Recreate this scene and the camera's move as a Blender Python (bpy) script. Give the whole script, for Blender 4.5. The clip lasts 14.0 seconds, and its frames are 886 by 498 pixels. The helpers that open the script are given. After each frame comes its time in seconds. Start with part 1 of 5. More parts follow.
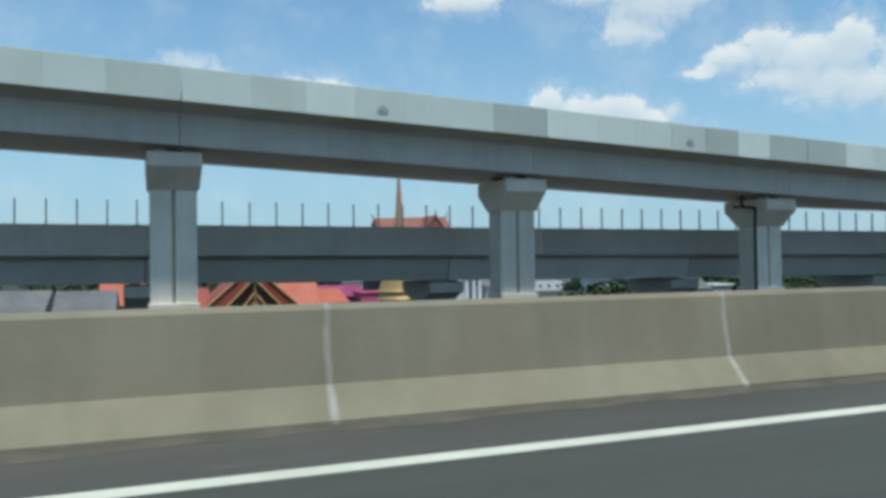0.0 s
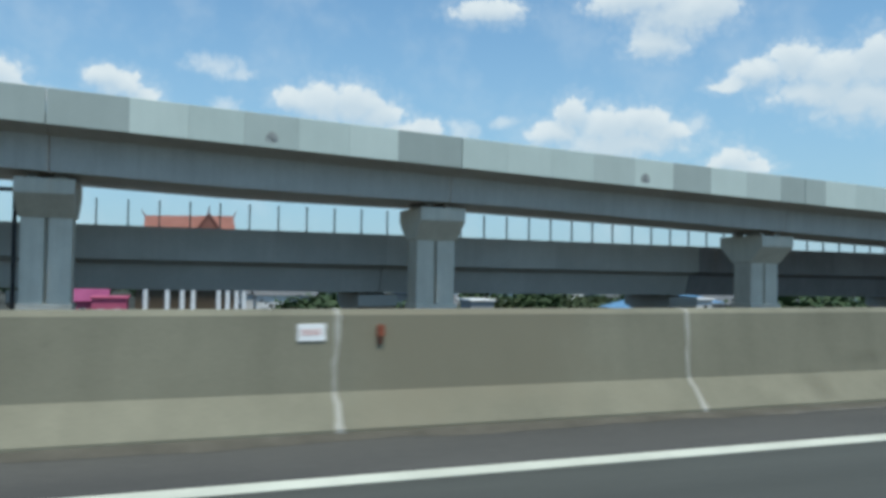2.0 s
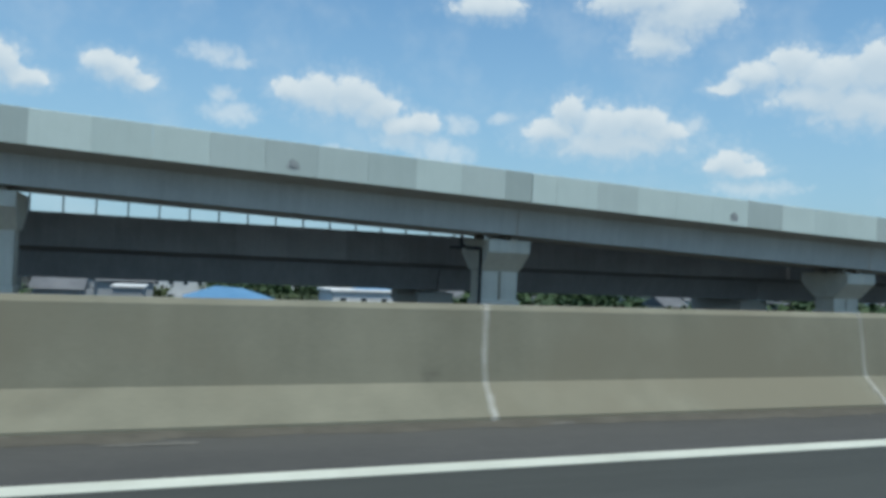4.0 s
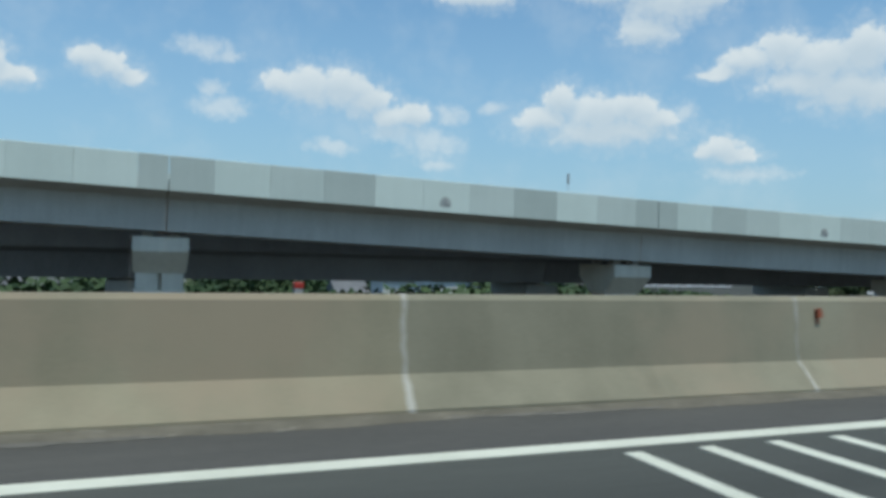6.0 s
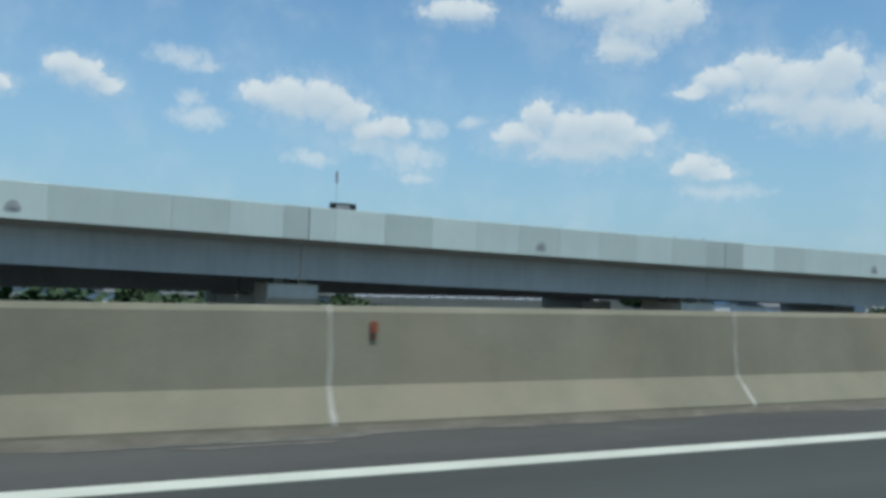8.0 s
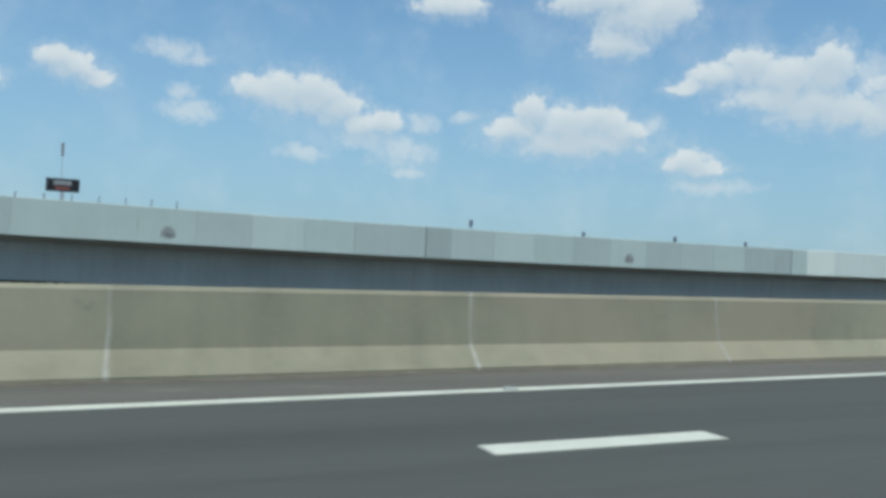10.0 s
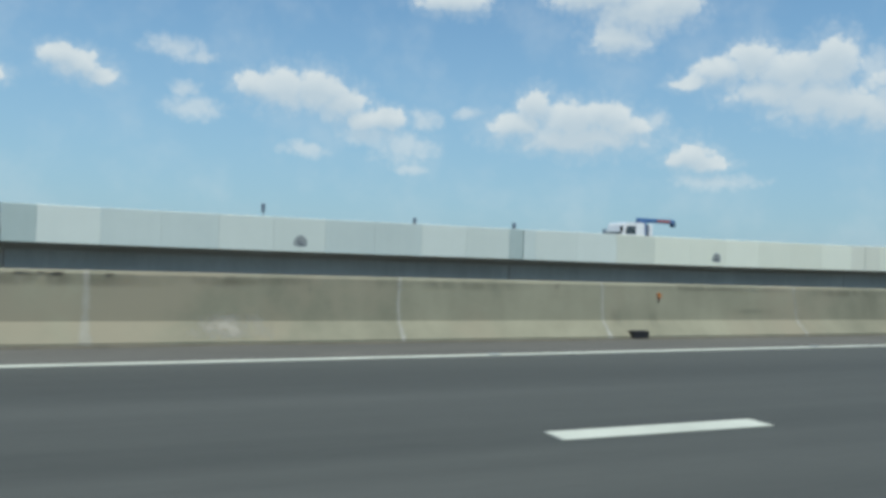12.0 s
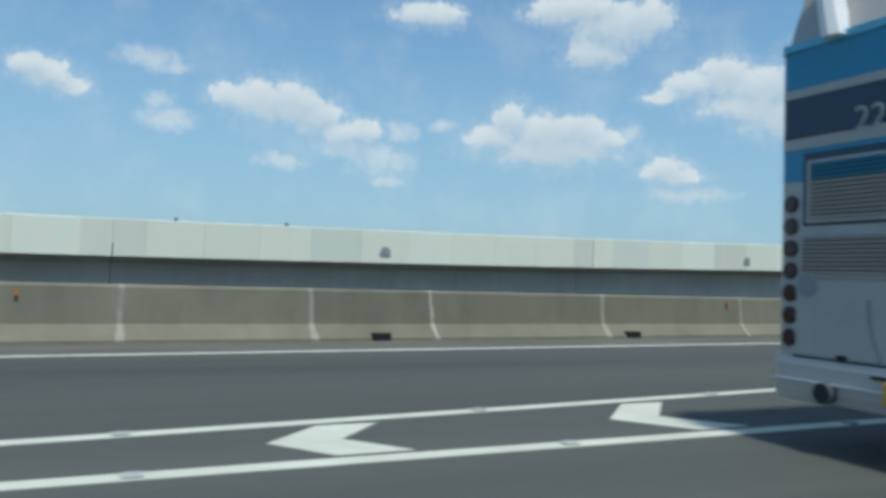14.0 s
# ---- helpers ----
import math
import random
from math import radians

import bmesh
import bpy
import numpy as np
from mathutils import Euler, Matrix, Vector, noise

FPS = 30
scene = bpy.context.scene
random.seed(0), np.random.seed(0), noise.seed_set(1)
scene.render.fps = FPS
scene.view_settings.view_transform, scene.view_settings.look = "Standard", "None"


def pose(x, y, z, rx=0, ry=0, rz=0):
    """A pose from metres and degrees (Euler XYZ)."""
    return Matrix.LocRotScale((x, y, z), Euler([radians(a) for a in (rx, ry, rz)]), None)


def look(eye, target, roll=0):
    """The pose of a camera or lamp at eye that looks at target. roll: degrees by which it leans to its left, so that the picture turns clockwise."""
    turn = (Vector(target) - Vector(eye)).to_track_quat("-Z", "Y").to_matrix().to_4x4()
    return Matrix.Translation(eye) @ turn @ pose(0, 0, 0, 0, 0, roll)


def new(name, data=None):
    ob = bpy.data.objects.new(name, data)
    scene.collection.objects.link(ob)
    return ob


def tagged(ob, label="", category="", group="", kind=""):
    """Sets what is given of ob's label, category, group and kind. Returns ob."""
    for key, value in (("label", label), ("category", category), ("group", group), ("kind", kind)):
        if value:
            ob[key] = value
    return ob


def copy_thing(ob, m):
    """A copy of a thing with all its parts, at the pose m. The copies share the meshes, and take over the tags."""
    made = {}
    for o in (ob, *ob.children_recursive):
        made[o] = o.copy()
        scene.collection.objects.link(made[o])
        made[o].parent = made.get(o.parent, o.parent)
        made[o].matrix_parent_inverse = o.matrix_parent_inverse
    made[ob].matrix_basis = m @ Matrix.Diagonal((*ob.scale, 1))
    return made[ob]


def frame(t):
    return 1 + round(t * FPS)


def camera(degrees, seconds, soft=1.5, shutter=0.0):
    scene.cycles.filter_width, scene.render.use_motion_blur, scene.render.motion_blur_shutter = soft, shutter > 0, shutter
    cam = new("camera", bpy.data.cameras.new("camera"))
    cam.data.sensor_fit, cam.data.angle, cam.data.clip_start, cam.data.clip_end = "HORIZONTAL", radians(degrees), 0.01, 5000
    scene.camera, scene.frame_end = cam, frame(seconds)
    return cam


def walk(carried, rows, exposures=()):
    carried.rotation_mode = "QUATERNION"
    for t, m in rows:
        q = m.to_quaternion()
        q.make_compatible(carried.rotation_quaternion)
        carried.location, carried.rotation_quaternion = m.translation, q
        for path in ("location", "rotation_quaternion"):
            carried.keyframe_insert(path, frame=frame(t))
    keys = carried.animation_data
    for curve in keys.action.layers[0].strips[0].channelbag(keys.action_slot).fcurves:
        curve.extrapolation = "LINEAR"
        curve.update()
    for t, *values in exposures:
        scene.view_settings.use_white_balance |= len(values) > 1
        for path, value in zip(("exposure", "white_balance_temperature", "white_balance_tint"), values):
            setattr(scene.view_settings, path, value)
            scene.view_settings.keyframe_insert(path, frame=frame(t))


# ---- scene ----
cam = camera(59.03, 14.0, soft=3.8, shutter=0.05)
PATH = [
    (0.0, pose(0.00, 0.000, 1.2, 91.06, 0.73, -21.77)),
    (0.5, pose(13.71, 0.092, 1.2, 90.92, 1.83, -21.51)),
    (1.0, pose(27.39, 0.165, 1.2, 90.57, -0.01, -20.39)),
    (1.5, pose(41.05, 0.186, 1.2, 90.83, -0.33, -20.37)),
    (2.0, pose(54.67, 0.141, 1.2, 91.62, -0.86, -20.39)),
    (2.5, pose(68.27, 0.152, 1.2, 91.51, -1.19, -20.37)),
    (3.0, pose(81.84, 0.198, 1.2, 91.73, -2.18, -20.57)),
    (5.5, pose(149.36, 0.125, 1.2, 90.24, -2.07, -21.38)),
    (6.0, pose(162.80, 0.161, 1.2, 90.58, -1.37, -21.32)),
    (6.5, pose(176.24, 0.083, 1.2, 90.70, -1.44, -21.69)),
    (7.0, pose(189.66, 0.006, 1.2, 90.98, -1.63, -21.94)),
    (7.5, pose(203.06, -0.023, 1.2, 91.47, -0.60, -22.60)),
    (8.0, pose(216.46, 0.048, 1.2, 91.60, -1.97, -22.97)),
    (8.5, pose(229.85, -0.090, 1.2, 90.61, -2.51, -22.96)),
    (8.8, pose(237.87, -0.169, 1.2, 90.81, -2.22, -23.33)),
    (9.0, pose(243.22, -0.206, 1.2, 90.97, -2.01, -23.48)),
    (11.5, pose(310.05, -0.463, 1.2, 91.36, -2.39, -23.66)),
    (12.0, pose(323.42, -0.501, 1.2, 90.96, -1.91, -23.28)),
    (12.5, pose(336.78, -0.532, 1.2, 91.19, -1.67, -23.80)),
    (13.0, pose(350.15, -0.575, 1.2, 91.57, -1.25, -23.85)),
    (13.3, pose(358.18, -0.580, 1.2, 91.66, -0.77, -24.37)),
    (13.5, pose(363.53, -0.560, 1.2, 91.79, -1.49, -24.75)),
    (14.0, pose(376.91, -0.533, 1.2, 91.89, -1.85, -25.05)),
]
walk(cam, PATH, exposures=[(0, 0.22, 6390, 4.5), (0.5, 0.3, 6440, 4.5), (1, 0.29, 6420, 4.5), (1.5, 0.29, 6350, 4.5), (2, 0.2, 6300, 4.5), (2.5, 0.12, 6220, 4.5), (3, 0.1, 6170, 4.5), (5.5, 0.1, 6270, 4.5), (6, 0.08, 6290, 4.5), (7, 0.06, 6180, 4.5), (7.5, 0.12, 6150, 4.5), (8, 0.02, 6190, 4.5), (8.5, 0.0, 6200, 4.5), (9, 0.05, 6300, 4.5), (11.5, 0.03, 6310, 4.5), (12, 0.04, 6370, 4.5), (13, 0.0, 6240, 4.5), (13.2, 0.08, 6260, 4.5), (13.5, 0.03, 6260, 4.5), (14, 0.05, 6230, 4.5)])

# ---------------------------------------------------------------- sky and sun
SUN_EL, SUN_AZ = 70.0, 176.5      # azimuth from +Y towards +X


def build_world():
    w = bpy.data.worlds.new("sky")
    scene.world = w
    w.use_nodes = True
    nt = w.node_tree
    nt.nodes.clear()
    N, L = nt.nodes.new, nt.links.new

    def math_(op, a, b=None, clamp=False):
        n = N("ShaderNodeMath")
        n.operation, n.use_clamp = op, clamp
        for i, v in enumerate((a, b)):
            if v is None:
                continue
            if isinstance(v, (int, float)):
                n.inputs[i].default_value = v
            else:
                L(v, n.inputs[i])
        return n.outputs[0]

    out, bg = N("ShaderNodeOutputWorld"), N("ShaderNodeBackground")
    sky = N("ShaderNodeTexSky")
    sky.sky_type, sky.sun_disc = "NISHITA", False
    sky.sun_elevation, sky.sun_rotation = radians(SUN_EL), radians(SUN_AZ)
    sky.air_density, sky.dust_density, sky.ozone_density = 1.0, 0.6, 2.0
    tc = N("ShaderNodeTexCoord")
    sep = N("ShaderNodeSeparateXYZ")
    L(tc.outputs["Generated"], sep.inputs[0])
    az = math_("MULTIPLY", math_("ARCTAN2", sep.outputs[0], sep.outputs[1]), 57.29578)
    el = math_("MULTIPLY", math_("ARCSINE", sep.outputs[2]), 57.29578)
    comb = N("ShaderNodeCombineXYZ")
    L(az, comb.inputs[0])
    L(el, comb.inputs[1])
    # billowing outlines: the direction is pushed about a little, and round lobes swell the edges
    def fbm(scale, detail, rough):
        n = N("ShaderNodeTexNoise")
        n.inputs["Scale"].default_value, n.inputs["Detail"].default_value = scale, detail
        n.inputs["Roughness"].default_value = rough
        L(comb.outputs[0], n.inputs["Vector"])
        return n
    n1, n3 = fbm(0.55, 3, 0.5), fbm(0.16, 4, 0.6)
    push = N("ShaderNodeVectorMath")
    push.operation = "SUBTRACT"
    L(n1.outputs["Color"], push.inputs[0])
    push.inputs[1].default_value = (0.5, 0.5, 0.5)
    pushed = N("ShaderNodeVectorMath")
    pushed.operation = "MULTIPLY_ADD"
    L(push.outputs[0], pushed.inputs[0])
    pushed.inputs[1].default_value = (1.5, 0.9, 0)
    L(comb.outputs[0], pushed.inputs[2])

    def lobes(scale):
        n = N("ShaderNodeTexVoronoi")
        n.voronoi_dimensions = "2D"
        n.inputs["Scale"].default_value = scale
        L(pushed.outputs[0], n.inputs["Vector"])
        return math_("SUBTRACT", 0.42, n.outputs["Distance"])

    def field(blobs, lift=0.0):
        total = None
        for a, e, rx, ry in blobs:
            s = N("ShaderNodeVectorMath")
            s.operation = "SUBTRACT"
            L(pushed.outputs[0], s.inputs[0])
            s.inputs[1].default_value = (a, e - lift, 0)
            m = N("ShaderNodeVectorMath")
            m.operation = "MULTIPLY"
            L(s.outputs[0], m.inputs[0])
            m.inputs[1].default_value = (1 / rx, 1 / ry, 0)
            d = N("ShaderNodeVectorMath")
            d.operation = "LENGTH"
            L(m.outputs[0], d.inputs[0])
            v = math_("SUBTRACT", 1.22, d.outputs["Value"])
            if total is None:
                total = v
            else:
                sm = N("ShaderNodeMath")
                sm.operation = "SMOOTH_MAX"
                L(total, sm.inputs[0])
                L(v, sm.inputs[1])
                sm.inputs[2].default_value = 0.3
                total = sm.outputs[0]
        return total

    def ramp_(v, lo, hi):
        m = N("ShaderNodeMapRange")
        m.interpolation_type = "SMOOTHSTEP"
        m.inputs["From Min"].default_value, m.inputs["From Max"].default_value = lo, hi
        L(v, m.inputs["Value"])
        return m.outputs[0]

    left = [(-3.2, 12.6, 1.3, .8), (-2.0, 12.1, 1.5, .9), (-.7, 11.6, 1.1, .6), (9.4, 12.0, 1.5, .9), (11.6, 11.8, 2.1, 1.4),
            (13.8, 11.8, 2.2, 1.5), (15.5, 11.1, 1.7, 1.3), (17.2, 10.0, 1.4, .9), (18.8, 10.2, 1.2, .9), (-9.4, 11.8, 1.4, 1.2), (-8.1, 11.0, 1.5, .7)]
    middle = [(29.7, 11.3, 1.4, 1.2), (28.5, 10.0, 1.9, 1.0), (32.4, 10.4, 2.9, 1.3), (34.6, 10.7, 1.9, 1.2), (36.2, 10.0, 1.9, .9),
              (32.9, 9.2, 4.8, 1.1), (40.7, 7.9, 1.5, .9), (41.7, 7.4, 1.4, .6), (39.6, 7.7, 1.1, .6), (23.5, 18.6, 2.5, .9),
              (34.1, 18.9, 3.4, 1.1), (37.0, 17.7, 3.3, 1.5), (39.1, 18.1, 1.8, 1.4), (35.5, 16.0, 2.0, 1.1)]
    right = [(44.6, 14.1, 1.6, 1.4), (42.3, 13.6, 1.7, .9), (40.4, 12.9, 1.3, .5), (47.1, 13.3, 2.5, 1.4), (49.4, 13.6, 1.6, 1.7),
             (48.5, 11.4, 3.2, 1.3), (46.3, 12.1, 3.2, 1.0), (50.6, 10.9, 2.1, 1.1), (52.5, 10.5, 1.6, 1.2), (54.9, 12.0, 3.2, 2.1)]
    faint = [(3.8, 14.0, 2.2, .9), (5.7, 13.6, 1.4, .5), (5.3, 10.1, 2.1, .9), (4.7, 11.4, 1.1, .6), (13.0, 7.8, 1.9, .7), (20.0, 8.2, 2.7, 1.3),
             (17.2, 9.0, 2.1, .9), (20.8, 6.7, 1.4, .5), (42.3, 6.1, 3.2, .6), (24.8, 10.7, 1.4, .5), (21.5, 10.1, 1.2, .9), (38.4, 10.4, 1.1, .8), (52.1, 13.3, 1.6, 1.3)]
    bold = field(left + middle + right)
    puff = math_("ADD", math_("MULTIPLY", lobes(0.75), 0.42), math_("ADD", math_("MULTIPLY", lobes(1.9), 0.30), math_("MULTIPLY", lobes(4.3), 0.16)))
    edge = math_("ADD", bold, puff)
    under = ramp_(math_("ADD", field(left + middle + right, 0.8), math_("MULTIPLY", puff, 0.6)), -0.1, 1.0)
    crisp = math_("MULTIPLY", ramp_(edge, -0.10, 0.50), math_("SUBTRACT", 0.95, under))
    solid = math_("ADD", crisp, math_("MULTIPLY", ramp_(edge, -0.25, 0.95), math_("MULTIPLY", under, 0.90)))
    halo = math_("MULTIPLY", ramp_(math_("ADD", bold, math_("MULTIPLY", puff, 1.4)), -0.75, 0.7), 0.36)
    thin = ramp_(math_("ADD", field(faint), math_("MULTIPLY", puff, 1.1)), -0.15, 1.05)
    veil = math_("MULTIPLY", ramp_(n3.outputs["Fac"], 0.42, 0.8), 0.24)
    mask = math_("MAXIMUM", math_("MAXIMUM", solid, halo), math_("MAXIMUM", math_("MULTIPLY", thin, 0.58), veil), True)
    # sunlit tops are white, the undersides and the folds a little greyer
    white = N("ShaderNodeMix")
    white.data_type = "RGBA"
    L(math_("SUBTRACT", math_("ADD", math_("MULTIPLY", under, 0.9), 0.22), math_("MULTIPLY", puff, 0.9), True), white.inputs[0])
    white.inputs[6].default_value, white.inputs[7].default_value = (6.9, 7.3, 7.55, 1), (5.45, 6.15, 6.75, 1)
    # a pale haze lies on the horizon
    haze = N("ShaderNodeMix")
    haze.data_type = "RGBA"
    L(math_("MULTIPLY", ramp_(el, 27.0, -4.0), 0.85), haze.inputs[0])
    tint = N("ShaderNodeMix")
    tint.data_type, tint.blend_type = "RGBA", "MULTIPLY"
    tint.inputs[0].default_value = 1.0
    L(sky.outputs[0], tint.inputs[6])
    tint.inputs[7].default_value = (0.99, 1.27, 1.32, 1)
    L(tint.outputs[2], haze.inputs[6])
    haze.inputs[7].default_value = (2.9, 4.33, 5.7, 1)
    mix = N("ShaderNodeMix")
    mix.data_type = "RGBA"
    L(mask, mix.inputs[0])
    L(haze.outputs[2], mix.inputs[6])
    L(white.outputs[2], mix.inputs[7])
    L(mix.outputs[2], bg.inputs["Color"])
    bg.inputs["Strength"].default_value = 0.10
    L(bg.outputs[0], out.inputs[0])


build_world()
sun = new("sun", bpy.data.lights.new("sun", "SUN"))
sun.data.energy, sun.data.angle, sun.data.color = 3.35, radians(4.0), (1.0, 0.955, 0.875)
_a, _e = radians(SUN_AZ), radians(SUN_EL)
sun.matrix_world = look((0, 0, 100), (-math.sin(_a) * math.cos(_e), -math.cos(_a) * math.cos(_e), 100 - math.sin(_e)))


# ---------------------------------------------------------------- materials
def material(name, dark, light, rough=0.85, scale=1.0, fine=30.0, bump=0.15, metal=0.0, spread=0.0, streak=0.0, blush=None,
             stain=None, stain_at=0.6, spec=0.3, stretch=(1, 1, 1), contrast=1.0):
    """Colour between dark and light by noise at two scales; spread: from piece to piece; streak: runs down the face."""
    m = bpy.data.materials.new(name)
    m.use_nodes = True
    nt = m.node_tree
    N, L = nt.nodes.new, nt.links.new
    b = nt.nodes["Principled BSDF"]
    b.inputs["Roughness"].default_value, b.inputs["Metallic"].default_value = rough, metal
    b.inputs["Specular IOR Level"].default_value = spec
    geo = N("ShaderNodeNewGeometry")
    mp = N("ShaderNodeMapping")
    mp.inputs["Scale"].default_value = stretch
    L(geo.outputs["Position"], mp.inputs["Vector"])

    def noise_(sc, det, vec=mp):
        n = N("ShaderNodeTexNoise")
        n.inputs["Scale"].default_value, n.inputs["Detail"].default_value = sc, det
        n.inputs["Roughness"].default_value = 0.6
        L(vec.outputs[0], n.inputs["Vector"])
        return n.outputs["Fac"]

    def mth(op, a, c):
        n = N("ShaderNodeMath")
        n.operation = op
        for i, v in enumerate((a, c)):
            if isinstance(v, (int, float)):
                n.inputs[i].default_value = v
            else:
                L(v, n.inputs[i])
        return n.outputs[0]

    big, small = noise_(scale, 5), noise_(fine, 3)
    f = mth("ADD", mth("MULTIPLY", mth("SUBTRACT", big, 0.5), 1.7 * contrast), mth("MULTIPLY", mth("SUBTRACT", small, 0.5), 0.8 * contrast))
    f = mth("ADD", f, 0.5)
    if streak:
        mp2 = N("ShaderNodeMapping")
        mp2.inputs["Scale"].default_value = (1, 1, 0.06)
        L(geo.outputs["Position"], mp2.inputs["Vector"])
        f = mth("ADD", f, mth("MULTIPLY", mth("SUBTRACT", noise_(2.6, 4, mp2), 0.5), streak))
    if spread:
        oi = N("ShaderNodeObjectInfo")
        f = mth("ADD", f, mth("MULTIPLY", mth("SUBTRACT", oi.outputs["Random"], 0.5), spread))
    mix = N("ShaderNodeMix")
    mix.data_type, mix.clamp_factor = "RGBA", True
    L(f, mix.inputs[0])
    mix.inputs[6].default_value, mix.inputs[7].default_value = (*dark, 1), (*light, 1)
    col = mix.outputs[2]
    if stain:
        st = N("ShaderNodeMapRange")
        st.interpolation_type = "SMOOTHSTEP"
        st.inputs["From Min"].default_value, st.inputs["From Max"].default_value = stain_at, stain_at + 0.14
        st.inputs["To Max"].default_value = 0.7
        L(noise_(scale * 2.3, 6), st.inputs["Value"])
        m2 = N("ShaderNodeMix")
        m2.data_type = "RGBA"
        L(st.outputs[0], m2.inputs[0])
        L(col, m2.inputs[6])
        m2.inputs[7].default_value = (*stain, 1)
        col = m2.outputs[2]
    if blush:
        br = N("ShaderNodeMapRange")
        br.interpolation_type = "SMOOTHSTEP"
        br.inputs["From Min"].default_value, br.inputs["From Max"].default_value, br.inputs["To Max"].default_value = 0.48, 0.66, 0.85
        L(noise_(scale * 0.55, 5), br.inputs["Value"])
        m3 = N("ShaderNodeMix")
        m3.data_type = "RGBA"
        L(br.outputs[0], m3.inputs[0])
        L(col, m3.inputs[6])
        m3.inputs[7].default_value = (*blush, 1)
        col = m3.outputs[2]
    L(col, b.inputs["Base Color"])
    if bump:
        bp = N("ShaderNodeBump")
        bp.inputs["Strength"].default_value, bp.inputs["Distance"].default_value = bump, 0.02
        L(mth("ADD", small, big), bp.inputs["Height"])
        L(bp.outputs[0], b.inputs["Normal"])
    return m


M = {}
M["asphalt"] = material("asphalt", (0.039, 0.0415, 0.0365), (0.080, 0.084, 0.074), 0.8, 0.75, 60, 0.25, stretch=(0.03, 1, 1))
M["asphalt_mid"] = material("greyed_asphalt", (0.050, 0.053, 0.048), (0.098, 0.101, 0.091), 0.8, 0.75, 60, 0.25, stretch=(0.03, 1, 1))
M["asphalt_worn"] = material("worn_asphalt", (0.051, 0.054, 0.048), (0.102, 0.105, 0.093), 0.8, 0.75, 60, 0.25, stretch=(0.03, 1, 1))
M["faded_text"] = material("faded_pink_text", (0.48, 0.30, 0.28), (0.58, 0.40, 0.38), 0.6, 6, 40, 0.0)
M["shoulder"] = material("shoulder_asphalt", (0.048, 0.048, 0.045), (0.098, 0.095, 0.085), 0.9, 0.7, 40, 0.3, stretch=(0.25, 1, 1),
                         stain=(0.13, 0.122, 0.105), stain_at=0.62)
M["shoulder_dusty"] = material("dusty_shoulder_asphalt", (0.085, 0.083, 0.073), (0.155, 0.149, 0.128), 0.9, 0.7, 40, 0.3, stretch=(0.25, 1, 1),
                               stain=(0.20, 0.185, 0.155), stain_at=0.60)
M["paint"] = material("road_paint", (0.45, 0.46, 0.38), (0.64, 0.65, 0.55), 0.6, 1.4, 35, 0.1, stain=(0.30, 0.30, 0.29), stain_at=0.68)
M["barrier"] = material("barrier_concrete", (0.144, 0.1385, 0.101), (0.228, 0.218, 0.161), 0.9, 0.8, 45, 0.12, spread=0.5, streak=1.0,
                        blush=(0.186, 0.171, 0.122), stain=(0.105, 0.098, 0.076), stain_at=0.66)
M["barrier_tan"] = material("tan_barrier_concrete", (0.165, 0.156, 0.112), (0.255, 0.240, 0.175), 0.9, 0.8, 45, 0.12, spread=0.5, streak=0.8,
                            blush=(0.238, 0.206, 0.148), stain=(0.140, 0.130, 0.096), stain_at=0.66)
M["barrier_warm"] = material("warm_tan_barrier_concrete", (0.172, 0.157, 0.107), (0.264, 0.240, 0.167), 0.9, 0.8, 45, 0.12, spread=0.5, streak=0.8,
                             blush=(0.250, 0.208, 0.146), stain=(0.140, 0.126, 0.092), stain_at=0.66)
M["barrier_rose"] = material("rosy_barrier_concrete", (0.152, 0.139, 0.098), (0.238, 0.217, 0.155), 0.9, 0.8, 45, 0.12, spread=0.5, streak=1.0,
                             blush=(0.205, 0.175, 0.122), stain=(0.112, 0.100, 0.076), stain_at=0.66)
M["barrier_green"] = material("greenish_barrier_concrete", (0.149, 0.147, 0.106), (0.233, 0.228, 0.167), 0.9, 0.8, 45, 0.12, spread=0.5, streak=0.9,
                              blush=(0.196, 0.188, 0.136), stain=(0.118, 0.116, 0.088), stain_at=0.64)
M["barrier_pale"] = material("pale_tan_barrier_concrete", (0.196, 0.189, 0.135), (0.303, 0.289, 0.208), 0.9, 0.8, 45, 0.12, spread=0.5, streak=0.9,
                             blush=(0.290, 0.258, 0.186), stain=(0.145, 0.132, 0.102), stain_at=0.63)
M["barrier_stained"] = material("stained_barrier_concrete", (0.13, 0.125, 0.098), (0.235, 0.225, 0.178), 0.9, 1.2, 20, 0.12, streak=0.9, contrast=0.9)
M["grout_faint"] = material("weathered_joint_mortar", (0.24, 0.228, 0.18), (0.38, 0.362, 0.30), 0.9, 3, 50, 0.2)
M["dark_dirt"] = material("dark_roadside_dirt", (0.06, 0.056, 0.044), (0.125, 0.115, 0.092), 0.95, 2.5, 30, 0.4, stain=(0.20, 0.185, 0.15), stain_at=0.66)
M["grout"] = material("joint_mortar", (0.24, 0.235, 0.20), (0.46, 0.45, 0.40), 0.9, 3, 50, 0.2)
M["ramp"] = material("ramp_concrete", (0.475, 0.552, 0.51), (0.585, 0.665, 0.615), 0.85, 0.35, 12, 0.06, spread=0.6, streak=0.5, contrast=0.6)
M["ramp_mid"] = material("mid_grey_ramp_concrete", (0.415, 0.48, 0.445), (0.52, 0.588, 0.547), 0.85, 0.35, 12, 0.06, spread=0.6, streak=0.5, contrast=0.6)
